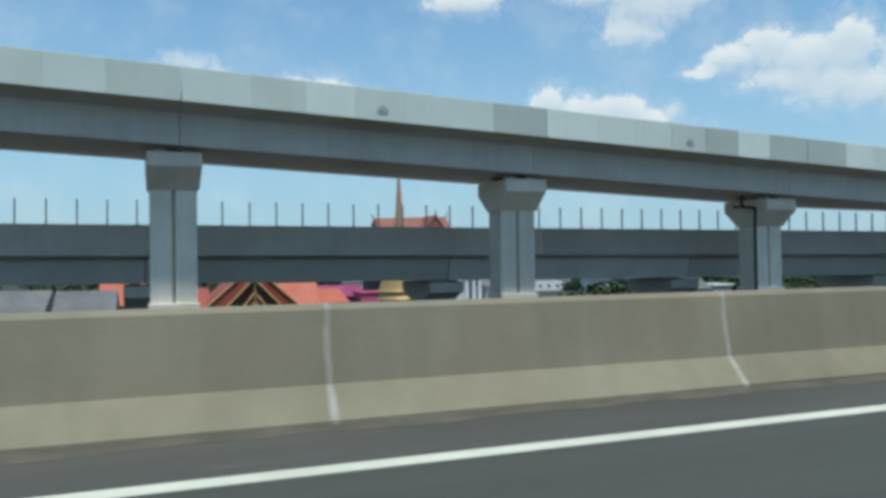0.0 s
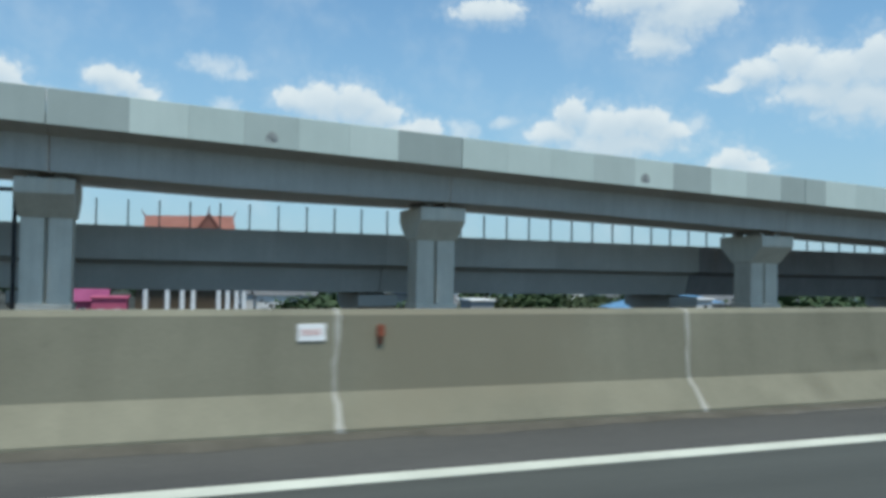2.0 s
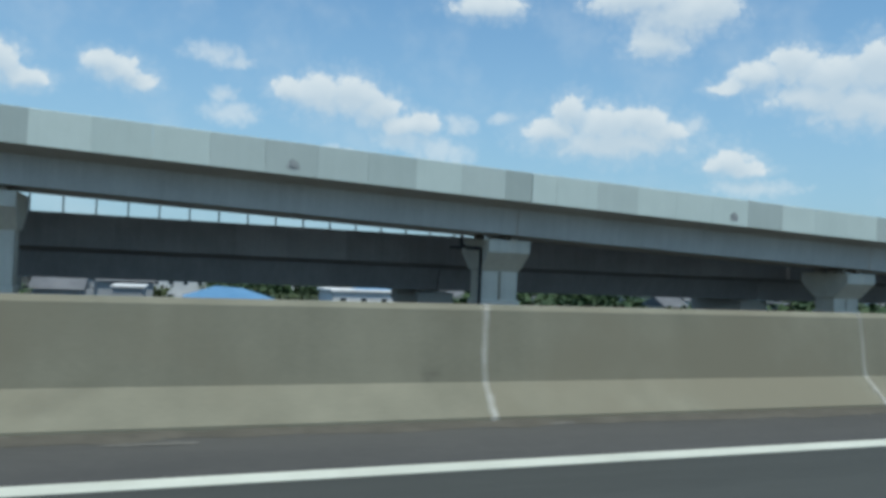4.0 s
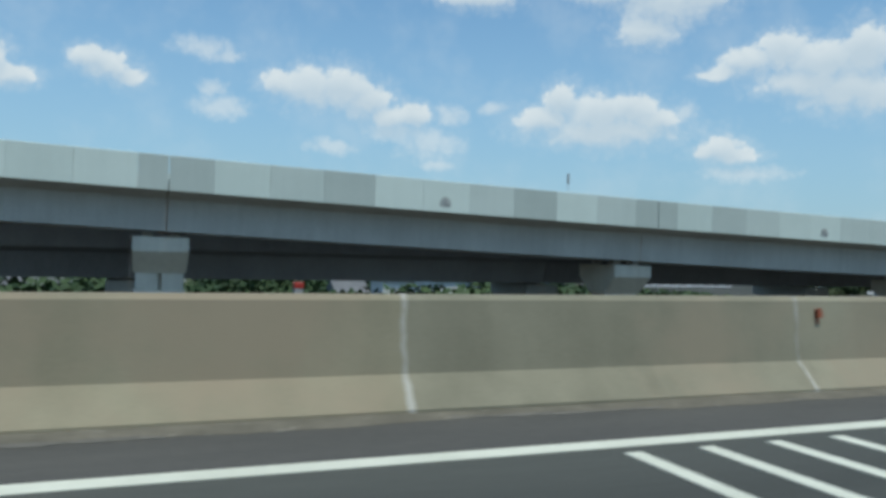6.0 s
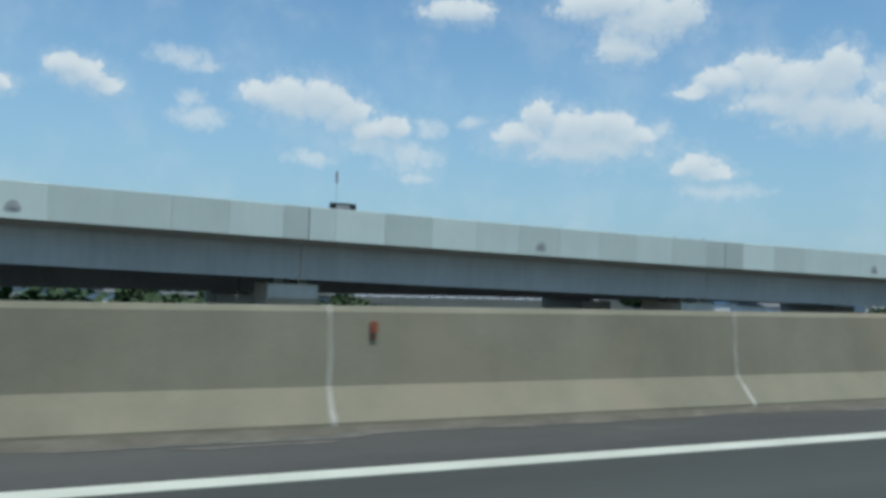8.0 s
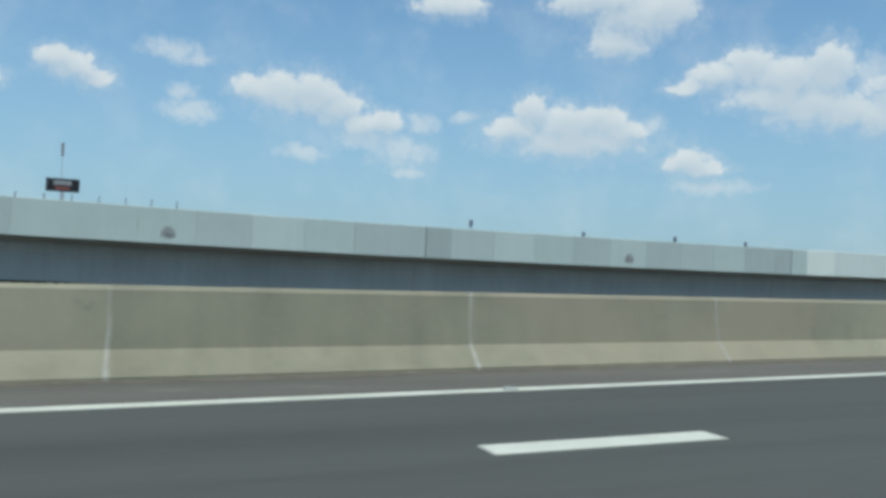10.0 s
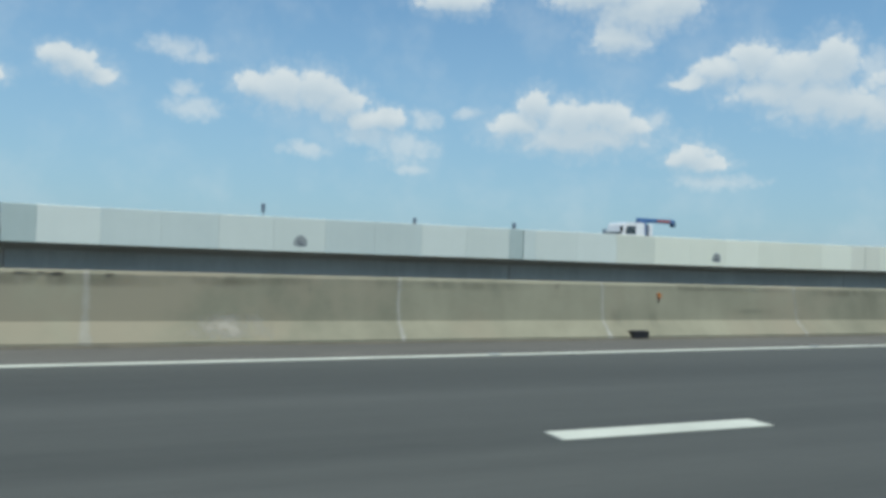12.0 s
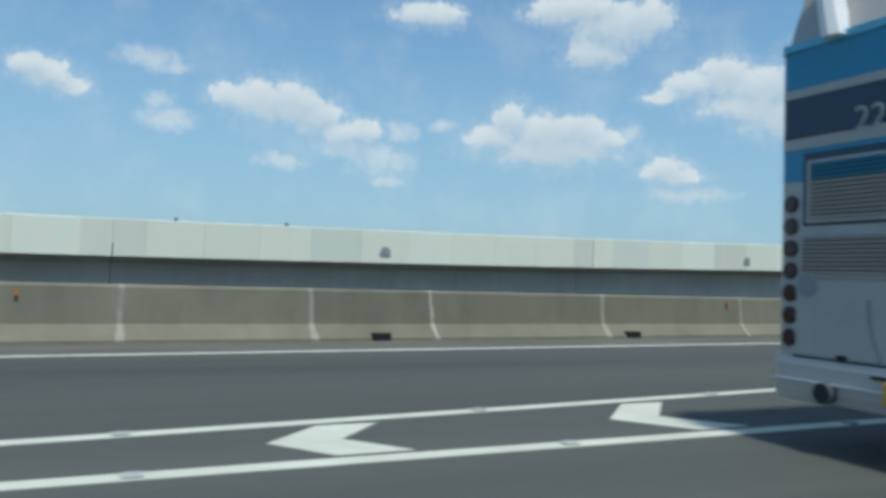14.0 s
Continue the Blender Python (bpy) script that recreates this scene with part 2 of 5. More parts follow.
M["ramp_white"] = material("whitish_ramp_concrete", (0.72, 0.735, 0.61), (0.82, 0.83, 0.70), 0.85, 0.35, 12, 0.06, spread=0.6, streak=0.5, contrast=0.6)
M["ramp_tan"] = material("tan_ramp_concrete", (0.735, 0.725, 0.60), (0.84, 0.83, 0.69), 0.85, 0.35, 12, 0.06, spread=0.7, streak=0.5, contrast=0.5)
M["ramp_new"] = material("pale_ramp_concrete", (0.835, 0.835, 0.68), (0.925, 0.925, 0.765), 0.85, 0.35, 12, 0.06, spread=0.8, streak=0.35, contrast=0.5)
M["ramp_cool"] = material("cool_pale_ramp_concrete", (0.70, 0.745, 0.665), (0.80, 0.84, 0.755), 0.85, 0.35, 12, 0.06, spread=0.7, streak=0.4, contrast=0.5)
M["ramp_cooler"] = material("cool_whitish_ramp_concrete", (0.61, 0.67, 0.615), (0.72, 0.78, 0.715), 0.85, 0.35, 12, 0.06, spread=0.6, streak=0.5, contrast=0.6)
M["ramp_dull"] = material("dull_ramp_concrete", (0.36, 0.415, 0.385), (0.455, 0.515, 0.48), 0.85, 0.35, 12, 0.06, spread=0.6, streak=0.5, contrast=0.6)
M["ramp_dark"] = material("darker_ramp_concrete", (0.31, 0.358, 0.333), (0.40, 0.455, 0.425), 0.85, 0.35, 12, 0.06, spread=0.6, streak=0.5, contrast=0.6)
M["footing"] = material("pale_footing_concrete", (0.30, 0.258, 0.20), (0.42, 0.37, 0.295), 0.9, 1.5, 30, 0.12, streak=1.0)
M["mud"] = material("dried_mud", (0.085, 0.082, 0.072), (0.17, 0.162, 0.14), 0.95, 3, 30, 0.3, contrast=1.4)
M["girder"] = material("girder_concrete", (0.45, 0.422, 0.378), (0.60, 0.567, 0.515), 0.85, 0.25, 8, 0.05, streak=1.0)
M["pier"] = material("pier_concrete", (0.545, 0.495, 0.41), (0.745, 0.69, 0.585), 0.85, 0.4, 10, 0.08, streak=0.9, spread=0.4)
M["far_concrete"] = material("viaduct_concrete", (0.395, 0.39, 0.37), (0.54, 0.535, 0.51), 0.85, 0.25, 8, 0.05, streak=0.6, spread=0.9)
# darker copy of viaduct_concrete, with the shade under the ramp put into its colour
M["old_concrete"] = material("shaded_viaduct_concrete", (0.215, 0.21, 0.214), (0.315, 0.309, 0.313), 0.9, 0.25, 8, 0.05, streak=0.8, spread=0.7)
M["steel"] = material("galvanised_steel", (0.44, 0.47, 0.49), (0.58, 0.61, 0.63), 0.5, 1.5, 30, 0.03)
M["sheet_grey"] = material("pale_metal_sheet", (0.34, 0.37, 0.36), (0.46, 0.49, 0.475), 0.5, 2.0, 30, 0.03)
M["tar"] = material("bitumen", (0.012, 0.012, 0.013), (0.03, 0.03, 0.03), 0.6, 2, 40, 0.2)
M["pole_dark"] = material("dark_pole_paint", (0.15, 0.185, 0.23), (0.205, 0.245, 0.295), 0.45, 1.0, 20, 0.02)
M["pole_light"] = material("grey_pole_paint", (0.33, 0.39, 0.43), (0.44, 0.50, 0.53), 0.45, 1.0, 20, 0.02)
M["white"] = material("white_paint", (0.66, 0.67, 0.67), (0.82, 0.82, 0.81), 0.5, 0.8, 20, 0.02)
M["bus_white"] = material("bus_grey_white", (0.34, 0.335, 0.32), (0.45, 0.445, 0.43), 0.35, 1.2, 25, 0.02, spec=0.5, stain=(0.24, 0.25, 0.25), stain_at=0.66)
M["bus_blue"] = material("bus_blue", (0.02, 0.21, 0.37), (0.035, 0.27, 0.45), 0.3, 1.0, 25, 0.0, spec=0.5)
M["bus_sky"] = material("bus_light_blue", (0.10, 0.40, 0.58), (0.16, 0.48, 0.66), 0.3, 1.0, 25, 0.0, spec=0.5)
M["bus_navy"] = material("bus_navy", (0.012, 0.035, 0.075), (0.02, 0.05, 0.10), 0.25, 1.0, 25, 0.0, spec=0.5)
M["black"] = material("black_rubber", (0.012, 0.012, 0.013), (0.03, 0.03, 0.032), 0.6, 3, 40, 0.05)
M["lamp_dark"] = material("dark_red_lens", (0.02, 0.008, 0.01), (0.05, 0.012, 0.016), 0.15, 8, 60, 0.0, spec=0.6)
M["glass"] = material("tinted_glass", (0.02, 0.03, 0.04), (0.04, 0.055, 0.065), 0.08, 1, 10, 0.0, spec=0.8)
M["blue_glass"] = material("blue_facade_glass", (0.03, 0.09, 0.17), (0.06, 0.15, 0.25), 0.15, 0.2, 4, 0.0, spec=0.7)
M["yellow"] = material("yellow_plate", (0.55, 0.30, 0.03), (0.65, 0.38, 0.05), 0.5, 4, 40, 0.0)
M["sign_green"] = material("sign_green", (0.0, 0.105, 0.075), (0.005, 0.135, 0.097), 0.4, 1.0, 20, 0.0)
M["sign_blue"] = material("sign_blue", (0.012, 0.10, 0.29), (0.02, 0.135, 0.36), 0.4, 4, 30, 0.0)
M["sign_red"] = material("faded_red", (0.30, 0.085, 0.075), (0.40, 0.14, 0.12), 0.6, 6, 40, 0.0)
M["red"] = material("red_paint", (0.30, 0.028, 0.02), (0.42, 0.06, 0.045), 0.5, 4, 30, 0.0)
M["orange"] = material("orange_reflector", (0.36, 0.10, 0.02), (0.50, 0.17, 0.03), 0.35, 20, 60, 0.0)
M["rust"] = material("rusty_red", (0.16, 0.045, 0.025), (0.28, 0.08, 0.04), 0.7, 10, 60, 0.1)
M["smear"] = material("pale_cement_smear", (0.30, 0.285, 0.235), (0.46, 0.44, 0.375), 0.95, 4, 25, 0.2, contrast=1.4)
M["crane_blue"] = material("crane_blue", (0.05, 0.12, 0.27), (0.08, 0.17, 0.34), 0.4, 2, 20, 0.0)
M["post_steel"] = material("dull_post_steel", (0.22, 0.25, 0.27), (0.31, 0.335, 0.355), 0.6, 1.5, 30, 0.03)
M["dark_stencil"] = material("worn_dark_stencil_paint", (0.07, 0.072, 0.06), (0.15, 0.145, 0.115), 0.8, 9, 60, 0.0, contrast=1.6)
M["patch"] = material("pale_repair_mortar", (0.195, 0.194, 0.16), (0.315, 0.312, 0.265), 0.9, 5, 40, 0.25, contrast=1.3, stain=(0.20, 0.196, 0.16), stain_at=0.6)
M["dirt"] = material("roadside_dirt", (0.08, 0.074, 0.057), (0.165, 0.152, 0.12), 0.95, 2.5, 30, 0.4, stain=(0.28, 0.265, 0.225), stain_at=0.6)
M["outlet"] = material("drain_stain", (0.29, 0.315, 0.30), (0.41, 0.435, 0.415), 0.9, 3, 30, 0.1, contrast=1.4)
M["tile_red"] = material("red_roof_tile", (0.20, 0.045, 0.03), (0.34, 0.085, 0.055), 0.6, 0.5, 6, 0.2)
M["tile_orange"] = material("orange_roof_tile", (0.36, 0.09, 0.055), (0.47, 0.15, 0.095), 0.6, 0.5, 6, 0.2)
M["tile_faded"] = material("faded_terracotta_tile", (0.19, 0.075, 0.055), (0.29, 0.125, 0.095), 0.7, 0.5, 6, 0.2)
M["gold"] = material("gold_leaf", (0.33, 0.22, 0.085), (0.47, 0.35, 0.16), 0.5, 1.5, 10, 0.05, metal=0.1)
M["spire"] = material("aged_gold_spire", (0.27, 0.16, 0.10), (0.42, 0.28, 0.20), 0.6, 1.0, 8, 0.05)
M["pink"] = material("pink_wall_paint", (0.40, 0.07, 0.14), (0.52, 0.13, 0.21), 0.7, 0.4, 5, 0.05)
M["purple"] = material("purple_roof", (0.20, 0.035, 0.10), (0.30, 0.07, 0.16), 0.6, 0.4, 5, 0.05)
M["house_white"] = material("white_plaster", (0.55, 0.55, 0.53), (0.76, 0.76, 0.74), 0.8, 0.3, 5, 0.05, streak=0.4)
M["house_grey"] = material("grey_render", (0.24, 0.25, 0.25), (0.36, 0.37, 0.37), 0.8, 0.3, 5, 0.05, streak=0.4)
M["roof_grey"] = material("grey_metal_roof", (0.10, 0.105, 0.11), (0.19, 0.195, 0.20), 0.8, 0.3, 8, 0.1, spec=0.1, streak=0.6, stain=(0.16, 0.12, 0.09), stain_at=0.6)
M["roof_blue"] = material("blue_sheet_roof", (0.07, 0.19, 0.33), (0.15, 0.29, 0.45), 0.5, 0.3, 8, 0.1)
M["bark"] = material("bark", (0.06, 0.045, 0.03), (0.13, 0.10, 0.07), 0.9, 3, 30, 0.4)
M["leaf"] = material("leaves", (0.015, 0.034, 0.012), (0.05, 0.088, 0.03), 0.7, 1.2, 9, 0.0, spread=0.5)
M["leaf_dry"] = material("yellow_green_leaves", (0.03, 0.048, 0.018), (0.085, 0.108, 0.042), 0.7, 1.2, 9, 0.0, spread=0.5)
M["ground"] = material("ground_soil_grass", (0.026, 0.031, 0.024), (0.066, 0.066, 0.057), 0.95, 0.05, 1.0, 0.3, stain=(0.08, 0.076, 0.066), stain_at=0.6)


def soft_stain(name, dark, light, strength, grain):
    """A stain that thins out towards the edges of its patch and breaks up in blotches."""
    m = material(name, dark, light, 0.95, 3, 30, 0.05, spec=0.1)
    nt = m.node_tree
    N, L = nt.nodes.new, nt.links.new
    tc, sep = N("ShaderNodeTexCoord"), N("ShaderNodeSeparateXYZ")
    L(tc.outputs["UV"], sep.inputs[0])

    def mth(op, a, c):
        n = N("ShaderNodeMath")
        n.operation, n.use_clamp = op, True
        for i, v in enumerate((a, c)):
            if isinstance(v, (int, float)):
                n.inputs[i].default_value = v
            else:
                L(v, n.inputs[i])
        return n.outputs[0]
    fade = None
    for k in (0, 1):
        hump = mth("MULTIPLY", mth("MULTIPLY", sep.outputs[k], mth("SUBTRACT", 1.0, sep.outputs[k])), 4.0)
        fade = hump if fade is None else mth("MULTIPLY", fade, hump)
    geo, mp, tex = N("ShaderNodeNewGeometry"), N("ShaderNodeMapping"), N("ShaderNodeTexNoise")
    mp.inputs["Scale"].default_value = (1, 1, 0.35)
    L(geo.outputs["Position"], mp.inputs["Vector"])
    L(mp.outputs[0], tex.inputs["Vector"])
    tex.inputs["Scale"].default_value, tex.inputs["Detail"].default_value = grain, 4
    blot = N("ShaderNodeMapRange")
    blot.interpolation_type = "SMOOTHSTEP"
    blot.inputs["From Min"].default_value, blot.inputs["From Max"].default_value = 0.30, 0.62
    L(tex.outputs["Fac"], blot.inputs["Value"])
    L(mth("MULTIPLY", mth("MULTIPLY", fade, blot.outputs[0]), strength), nt.nodes["Principled BSDF"].inputs["Alpha"])
    return m


M["stain_dark"] = soft_stain("dark_weather_stain", (0.05, 0.048, 0.038), (0.10, 0.095, 0.075), 0.22, 5.0)
M["stain_pale"] = soft_stain("pale_cement_bloom", (0.36, 0.335, 0.275), (0.50, 0.47, 0.40), 0.75, 6.0)
M["stain_soot"] = soft_stain("dark_damp_stain", (0.045, 0.046, 0.046), (0.085, 0.086, 0.084), 0.75, 7.0)
M["stain_faint"] = soft_stain("faint_dirt_bloom", (0.09, 0.084, 0.066), (0.14, 0.13, 0.10), 0.16, 3.0)


# ---------------------------------------------------------------- mesh helpers
def mesh_of(name, bm, mat):
    me = bpy.data.meshes.new(name)
    bm.normal_update()
    bm.to_mesh(me)
    bm.free()
    for mm in (mat if isinstance(mat, (list, tuple)) else [mat]):
        me.materials.append(M[mm] if isinstance(mm, str) else mm)
    return me


def part(name, bm, mat, parent=None, label="", at=None, smooth=False):
    me = mesh_of(name, bm, mat) if isinstance(bm, bmesh.types.BMesh) else bm
    if smooth:
        me.polygons.foreach_set("use_smooth", [True] * len(me.polygons))
    ob = new(name, me)
    if parent is not None:
        ob.parent = parent
    if at is not None:
        ob.matrix_local = at
    if label:
        ob["label"] = label
    return ob


def empty(name, m=None):
    ob = new(name)
    ob.empty_display_size = 0.2
    if m is not None:
        ob.matrix_world = m
    return ob


def box(bm, x0, x1, y0, y1, z0, z1, bevel=0.0):
    vs = [bm.verts.new((x, y, z)) for x in (x0, x1) for y in (y0, y1) for z in (z0, z1)]
    fs = [bm.faces.new([vs[i] for i in q]) for q in ((0, 1, 3, 2), (4, 6, 7, 5), (0, 4, 5, 1), (2, 3, 7, 6), (0, 2, 6, 4), (1, 5, 7, 3))]
    if bevel:
        es = list({e for f in fs for e in f.edges})
        bmesh.ops.bevel(bm, geom=es, offset=bevel, segments=1, affect="EDGES")
    return bm


def boxes(*dims, bevel=0.0):
    bm = bmesh.new()
    for d in dims:
        box(bm, *d, bevel=bevel)
    return bm


def tube(bm, a, b, r0, r1=None, n=8, caps=True):
    a, b = Vector(a), Vector(b)
    r1 = r0 if r1 is None else r1
    q = (b - a).to_track_quat("Z", "Y")
    rings = []
    for p, r in ((a, r0), (b, r1)):
        rings.append([bm.verts.new(p + q @ Vector((r * math.cos(2 * math.pi * i / n), r * math.sin(2 * math.pi * i / n), 0))) for i in range(n)])
    for i in range(n):
        bm.faces.new((rings[0][i], rings[0][(i + 1) % n], rings[1][(i + 1) % n], rings[1][i]))
    if caps:
        bm.faces.new(rings[0][::-1])
        bm.faces.new(rings[1])
    return bm


def sweep(stations, outline):
    """One closed solid along x: outline(x) gives its (y, z) corners."""
    bm = bmesh.new()
    rings = [[bm.verts.new((x, y, z)) for y, z in outline(x)] for x in stations]
    n = len(rings[0])
    for r0, r1 in zip(rings, rings[1:]):
        for i in range(n):
            bm.faces.new((r0[i], r1[i], r1[(i + 1) % n], r0[(i + 1) % n]))
    bm.faces.new(rings[0])
    bm.faces.new(rings[-1][::-1])
    bmesh.ops.recalc_face_normals(bm, faces=bm.faces)
    return bm


def extrude_xy(bm, pts, z0, z1):
    """A flat shape with thickness, from its outline in plan."""
    lo = [bm.verts.new((x, y, z0)) for x, y in pts]
    hi = [bm.verts.new((x, y, z1)) for x, y in pts]
    n = len(pts)
    bm.faces.new(lo[::-1])
    bm.faces.new(hi)
    for i in range(n):
        bm.faces.new((lo[i], lo[(i + 1) % n], hi[(i + 1) % n], hi[i]))
    bmesh.ops.recalc_face_normals(bm, faces=bm.faces)
    return bm


def curve_through(xs, ys, soft=6.0):
    grid = np.arange(xs[0], xs[-1], 1.0)
    v = np.interp(grid, xs, ys)
    k = np.ones(int(2 * soft) + 1)
    k /= k.sum()
    pad = len(k) // 2
    v = np.convolve(np.pad(v, pad, mode="edge"), k, mode="valid")
    return lambda x: float(np.interp(x, grid, v))


# ---------------------------------------------------------------- the lie of the place
barrier_y = curve_through([-200, 224, 238, 246, 252, 309, 314, 345, 700], [5.81, 5.81, 6.12, 6.45, 6.78, 9.61, 9.86, 11.07, 25.3])
edge_y = curve_through([-200, 204, 216, 230, 238, 245, 251, 309, 321, 345, 376, 390, 700], [4.53, 4.53, 4.48, 4.49, 4.90, 5.24, 5.52, 8.03, 8.42, 9.4, 10.65, 11.3, 24.0])


def ramp_y(x):
    s = min(max(x, -60), 430) / 200
    return 46.006 + 0.46 * s - 1.039 * s * s


def ramp_top(x):
    s = min(max(x, -60), 425) / 200
    return 12.563 - 7.91 * s - 0.285 * s * s + 1.007 * s ** 3 + float(np.interp(x, [285, 320, 345, 375, 425], [0, .16, .24, .17, .13]))


def ramp_depth(x):
    return float(np.interp(x, [-10, 40, 60, 76, 110, 160, 215], [4.12, 4.2, 4.25, 3.9, 3.98, 4.12, 4.3]))


GROUND = -9.0
PARAPET = 1.934
JOINTS = [-44.0, -20.7, 2.7, 26.0, 49.2, 72.9, 100.85, 132.3, 164.3, 196.5, 227.0, 257.9, 288.3, 318.5, 348.0, 378.5, 408.1, 438.0, 468.0, 498.0, 528.0]


def steps(x0, x1, d):
    n = max(1, round((x1 - x0) / d))
    return [x0 + (x1 - x0) * i / n for i in range(n + 1)]


# ground
bm = bmesh.new()
g = [-4500, -1500, -500, -150, 0, 150, 300, 500, 1000, 2000, 4500]
gv = [[bm.verts.new((x + 200, y, GROUND)) for y in g] for x in g]
for i in range(len(g) - 1):
    for j in range(len(g) - 1):
        bm.faces.new((gv[i][j], gv[i + 1][j], gv[i + 1][j + 1], gv[i][j + 1]))
tagged(part("ground", bm, "ground"), "flat ground with patchy grass and bare soil", "ground", kind="structure")

# road deck
def deck(x0, x1, drop=0.0):
    return sweep(steps(x0, x1, 10), lambda x: [(-14.0, -drop), (-14.0, -1.2), (barrier_y(x) + 0.62, -1.2), (barrier_y(x) + 0.62, -0.004 - drop), (edge_y(x) + 0.1, -drop)])


road = part("road", deck(-150, 600, .004), "asphalt")
tagged(road, "dark grey asphalt expressway with white lane markings", "road", kind="structure")
for name, x0, x1, mat, note in (("surface_section", -150, 236.5, "asphalt", ""), ("surface_section", 236.5, 346.2, "asphalt_worn", "paler worn asphalt surface"), ("surface_section", 346.2, 600, "asphalt_mid", "")):
    part(name, sweep(steps(x0, x1, 8), lambda x: [(-13.2, -.05), (edge_y(x) + .1, -.05), (edge_y(x) + .1, 0), (-13.2, 0)]), mat, road, note)
for x0, x1, mat, note in ((-150, 225, "shoulder", "worn grey asphalt hard shoulder with dirt"), (225, 600, "shoulder_dusty", "dusty pale grey asphalt hard shoulder")):
    part("shoulder", sweep(steps(x0, x1, 10), lambda x: [(edge_y(x) + 0.1, -0.5), (barrier_y(x) + 0.05, -0.5), (barrier_y(x) + 0.05, 0.004), (edge_y(x) + 0.1, 0.004)]), mat, road, note)


# ---------------------------------------------------------------- markings
def marking(name, pts, label=""):
    return part(name, extrude_xy(bmesh.new(), pts, -0.003, 0.005), "paint", road, label)


def strip(name, xs, yf, w, label=""):
    pts = [(x, yf(x) - w / 2) for x in xs] + [(x, yf(x) + w / 2) for x in reversed(xs)]
    return marking(name, pts, label)


strip("edge_line", steps(-150, 600, 6), edge_y, 0.175, "solid white edge line")
DASH_Y = 4.26
DASHES = [242.32] + [248.1 + 6.055 * i for i in range(11)] + [314.3 + 6.03 * i for i in range(5)] + [344.38, 350.36, 356.22]
for a in DASHES:
    marking("lane_dash", [(a, DASH_Y - .13), (a + 1.93, DASH_Y - .13), (a + 1.93, DASH_Y + .13), (a, DASH_Y + .13)])
# taper gore where the extra lane begins
marking("gore_line", [(214, .12), (216, .12), (232.83, 3.10), (235.9, 3.58), (238.2, 3.90), (238.15, 4.18), (235.8, 3.80), (232.4, 3.27)], "solid white gore line")
marking("gore_line", [(236.1, 4.24), (238.15, 4.26), (238.2, 4.49), (236.15, 4.51)])
marking("gore_arrowhead", [(238.15, 4.82), (238.28, 3.24), (242.4, 4.60)], "solid white arrowhead")
for first, count in ((81.27, 14), (165.66, 15)):
    for i in range(count):
        a = first + .566 * i
        marking("rumble_bar", [(a, 2.75), (a + .13, 2.75), (a + .13, 4.30), (a, 4.30)])
# lane arrow pointing into the exit lane
marking("lane_arrow", [(351.8, 5.95), (354.2, 6.04), (355.16, 5.93), (355.95, 6.72), (356.75, 6.73), (355.5, 7.04), (354.25, 6.69), (354.9, 6.62), (354.2, 6.18), (351.8, 6.08)], "white lane arrow")
marking("lane_arrow", [(353.0, 2.50), (354.0, 2.62), (354.2, 2.50), (355.6, 2.75), (354.5, 3.02), (354.35, 2.84), (353.0, 2.62)], "white lane arrow")
# gore with chevrons
GORE_Y = 4.24


def gore_far(x):
    return 4.40 + .0585 * max(0, x - 362.5) + .00075 * max(0, x - 362.5) ** 2


strip("gore_line", steps(362.05, 440, 3), gore_far, .16, "solid white gore line")
strip("gore_line", steps(362.05, 440, 3), lambda x: GORE_Y, .17, "solid white gore line")
for i in range(10):
    x0 = 366.2 + 2.985 * i
    lo, hi = GORE_Y + .16, gore_far(x0 + .5) - .16
    if i < 2:
        lo, hi = GORE_Y + .12, gore_far(x0 + .5) - .10
    h, m = (hi - lo) / 2, (hi + lo) / 2
    marking("gore_chevron", [(x0, m - .02), (x0 + 1.0 * h, hi), (x0 + 1.0 * h + .50, hi), (x0 + .54, m - .02), (x0 + .54 + .75 * h, lo), (x0 + .72 * h, lo)], "white chevron")
# raised reflective studs on the gore lines
stud = mesh_of("road_stud", boxes((-.05, .05, -.05, .05, 0, .018), bevel=.008), "outlet")
for i in range(14):
    x = 362.45 + 2.958 * i
    for y in (GORE_Y, gore_far(x)):
        ob = part("road_stud", stud, None, road, "small dull grey raised road stud" if i == 0 else "")
        ob.matrix_local = pose(x, y, .004) @ Matrix.Diagonal((1.2, 1.1, 1, 1))
# studs along the edge line of the widened stretch
for i in range(22):
    x = 231.36 + 6.05 * i
    ob = part("road_stud", stud, None, road)
    ob.matrix_local = pose(x, edge_y(x), .004) @ Matrix.Diagonal((1.3, 1.2, 1, 1))
# filled expansion joints across the deck
for x, w in ((24.75, .03), (201.5, .03), (346.2, .05)):
    part("expansion_joint", sweep([x - w, x + w], lambda q: [(-14, -.1), (barrier_y(x) + .02, -.1), (barrier_y(x) + .02, .0065), (-14, .0065)]), "asphalt_mid" if x > 300 else "tar", road, "narrow filled expansion joint")


# ---------------------------------------------------------------- concrete barrier
HB = 0.894
PROFILE = [(-.12, 0), (-.12, .05), (.118, .285), (.193, HB - .04), (.23, HB), (.345, HB), (.382, HB - .04), (.457, .285), (.57, .05), (.57, 0)]


def barrier_mesh(name, inset, mat):
    bm = bmesh.new()
    c = (0.285, 0.3)
    prof = [(c[0] + (y - c[0]) * (1 - inset / 0.28), (z if z < .001 else z - inset)) for y, z in PROFILE]
    rings = [[bm.verts.new((x, y, z)) for y, z in prof] for x in (0, 1)]
    n = len(prof)
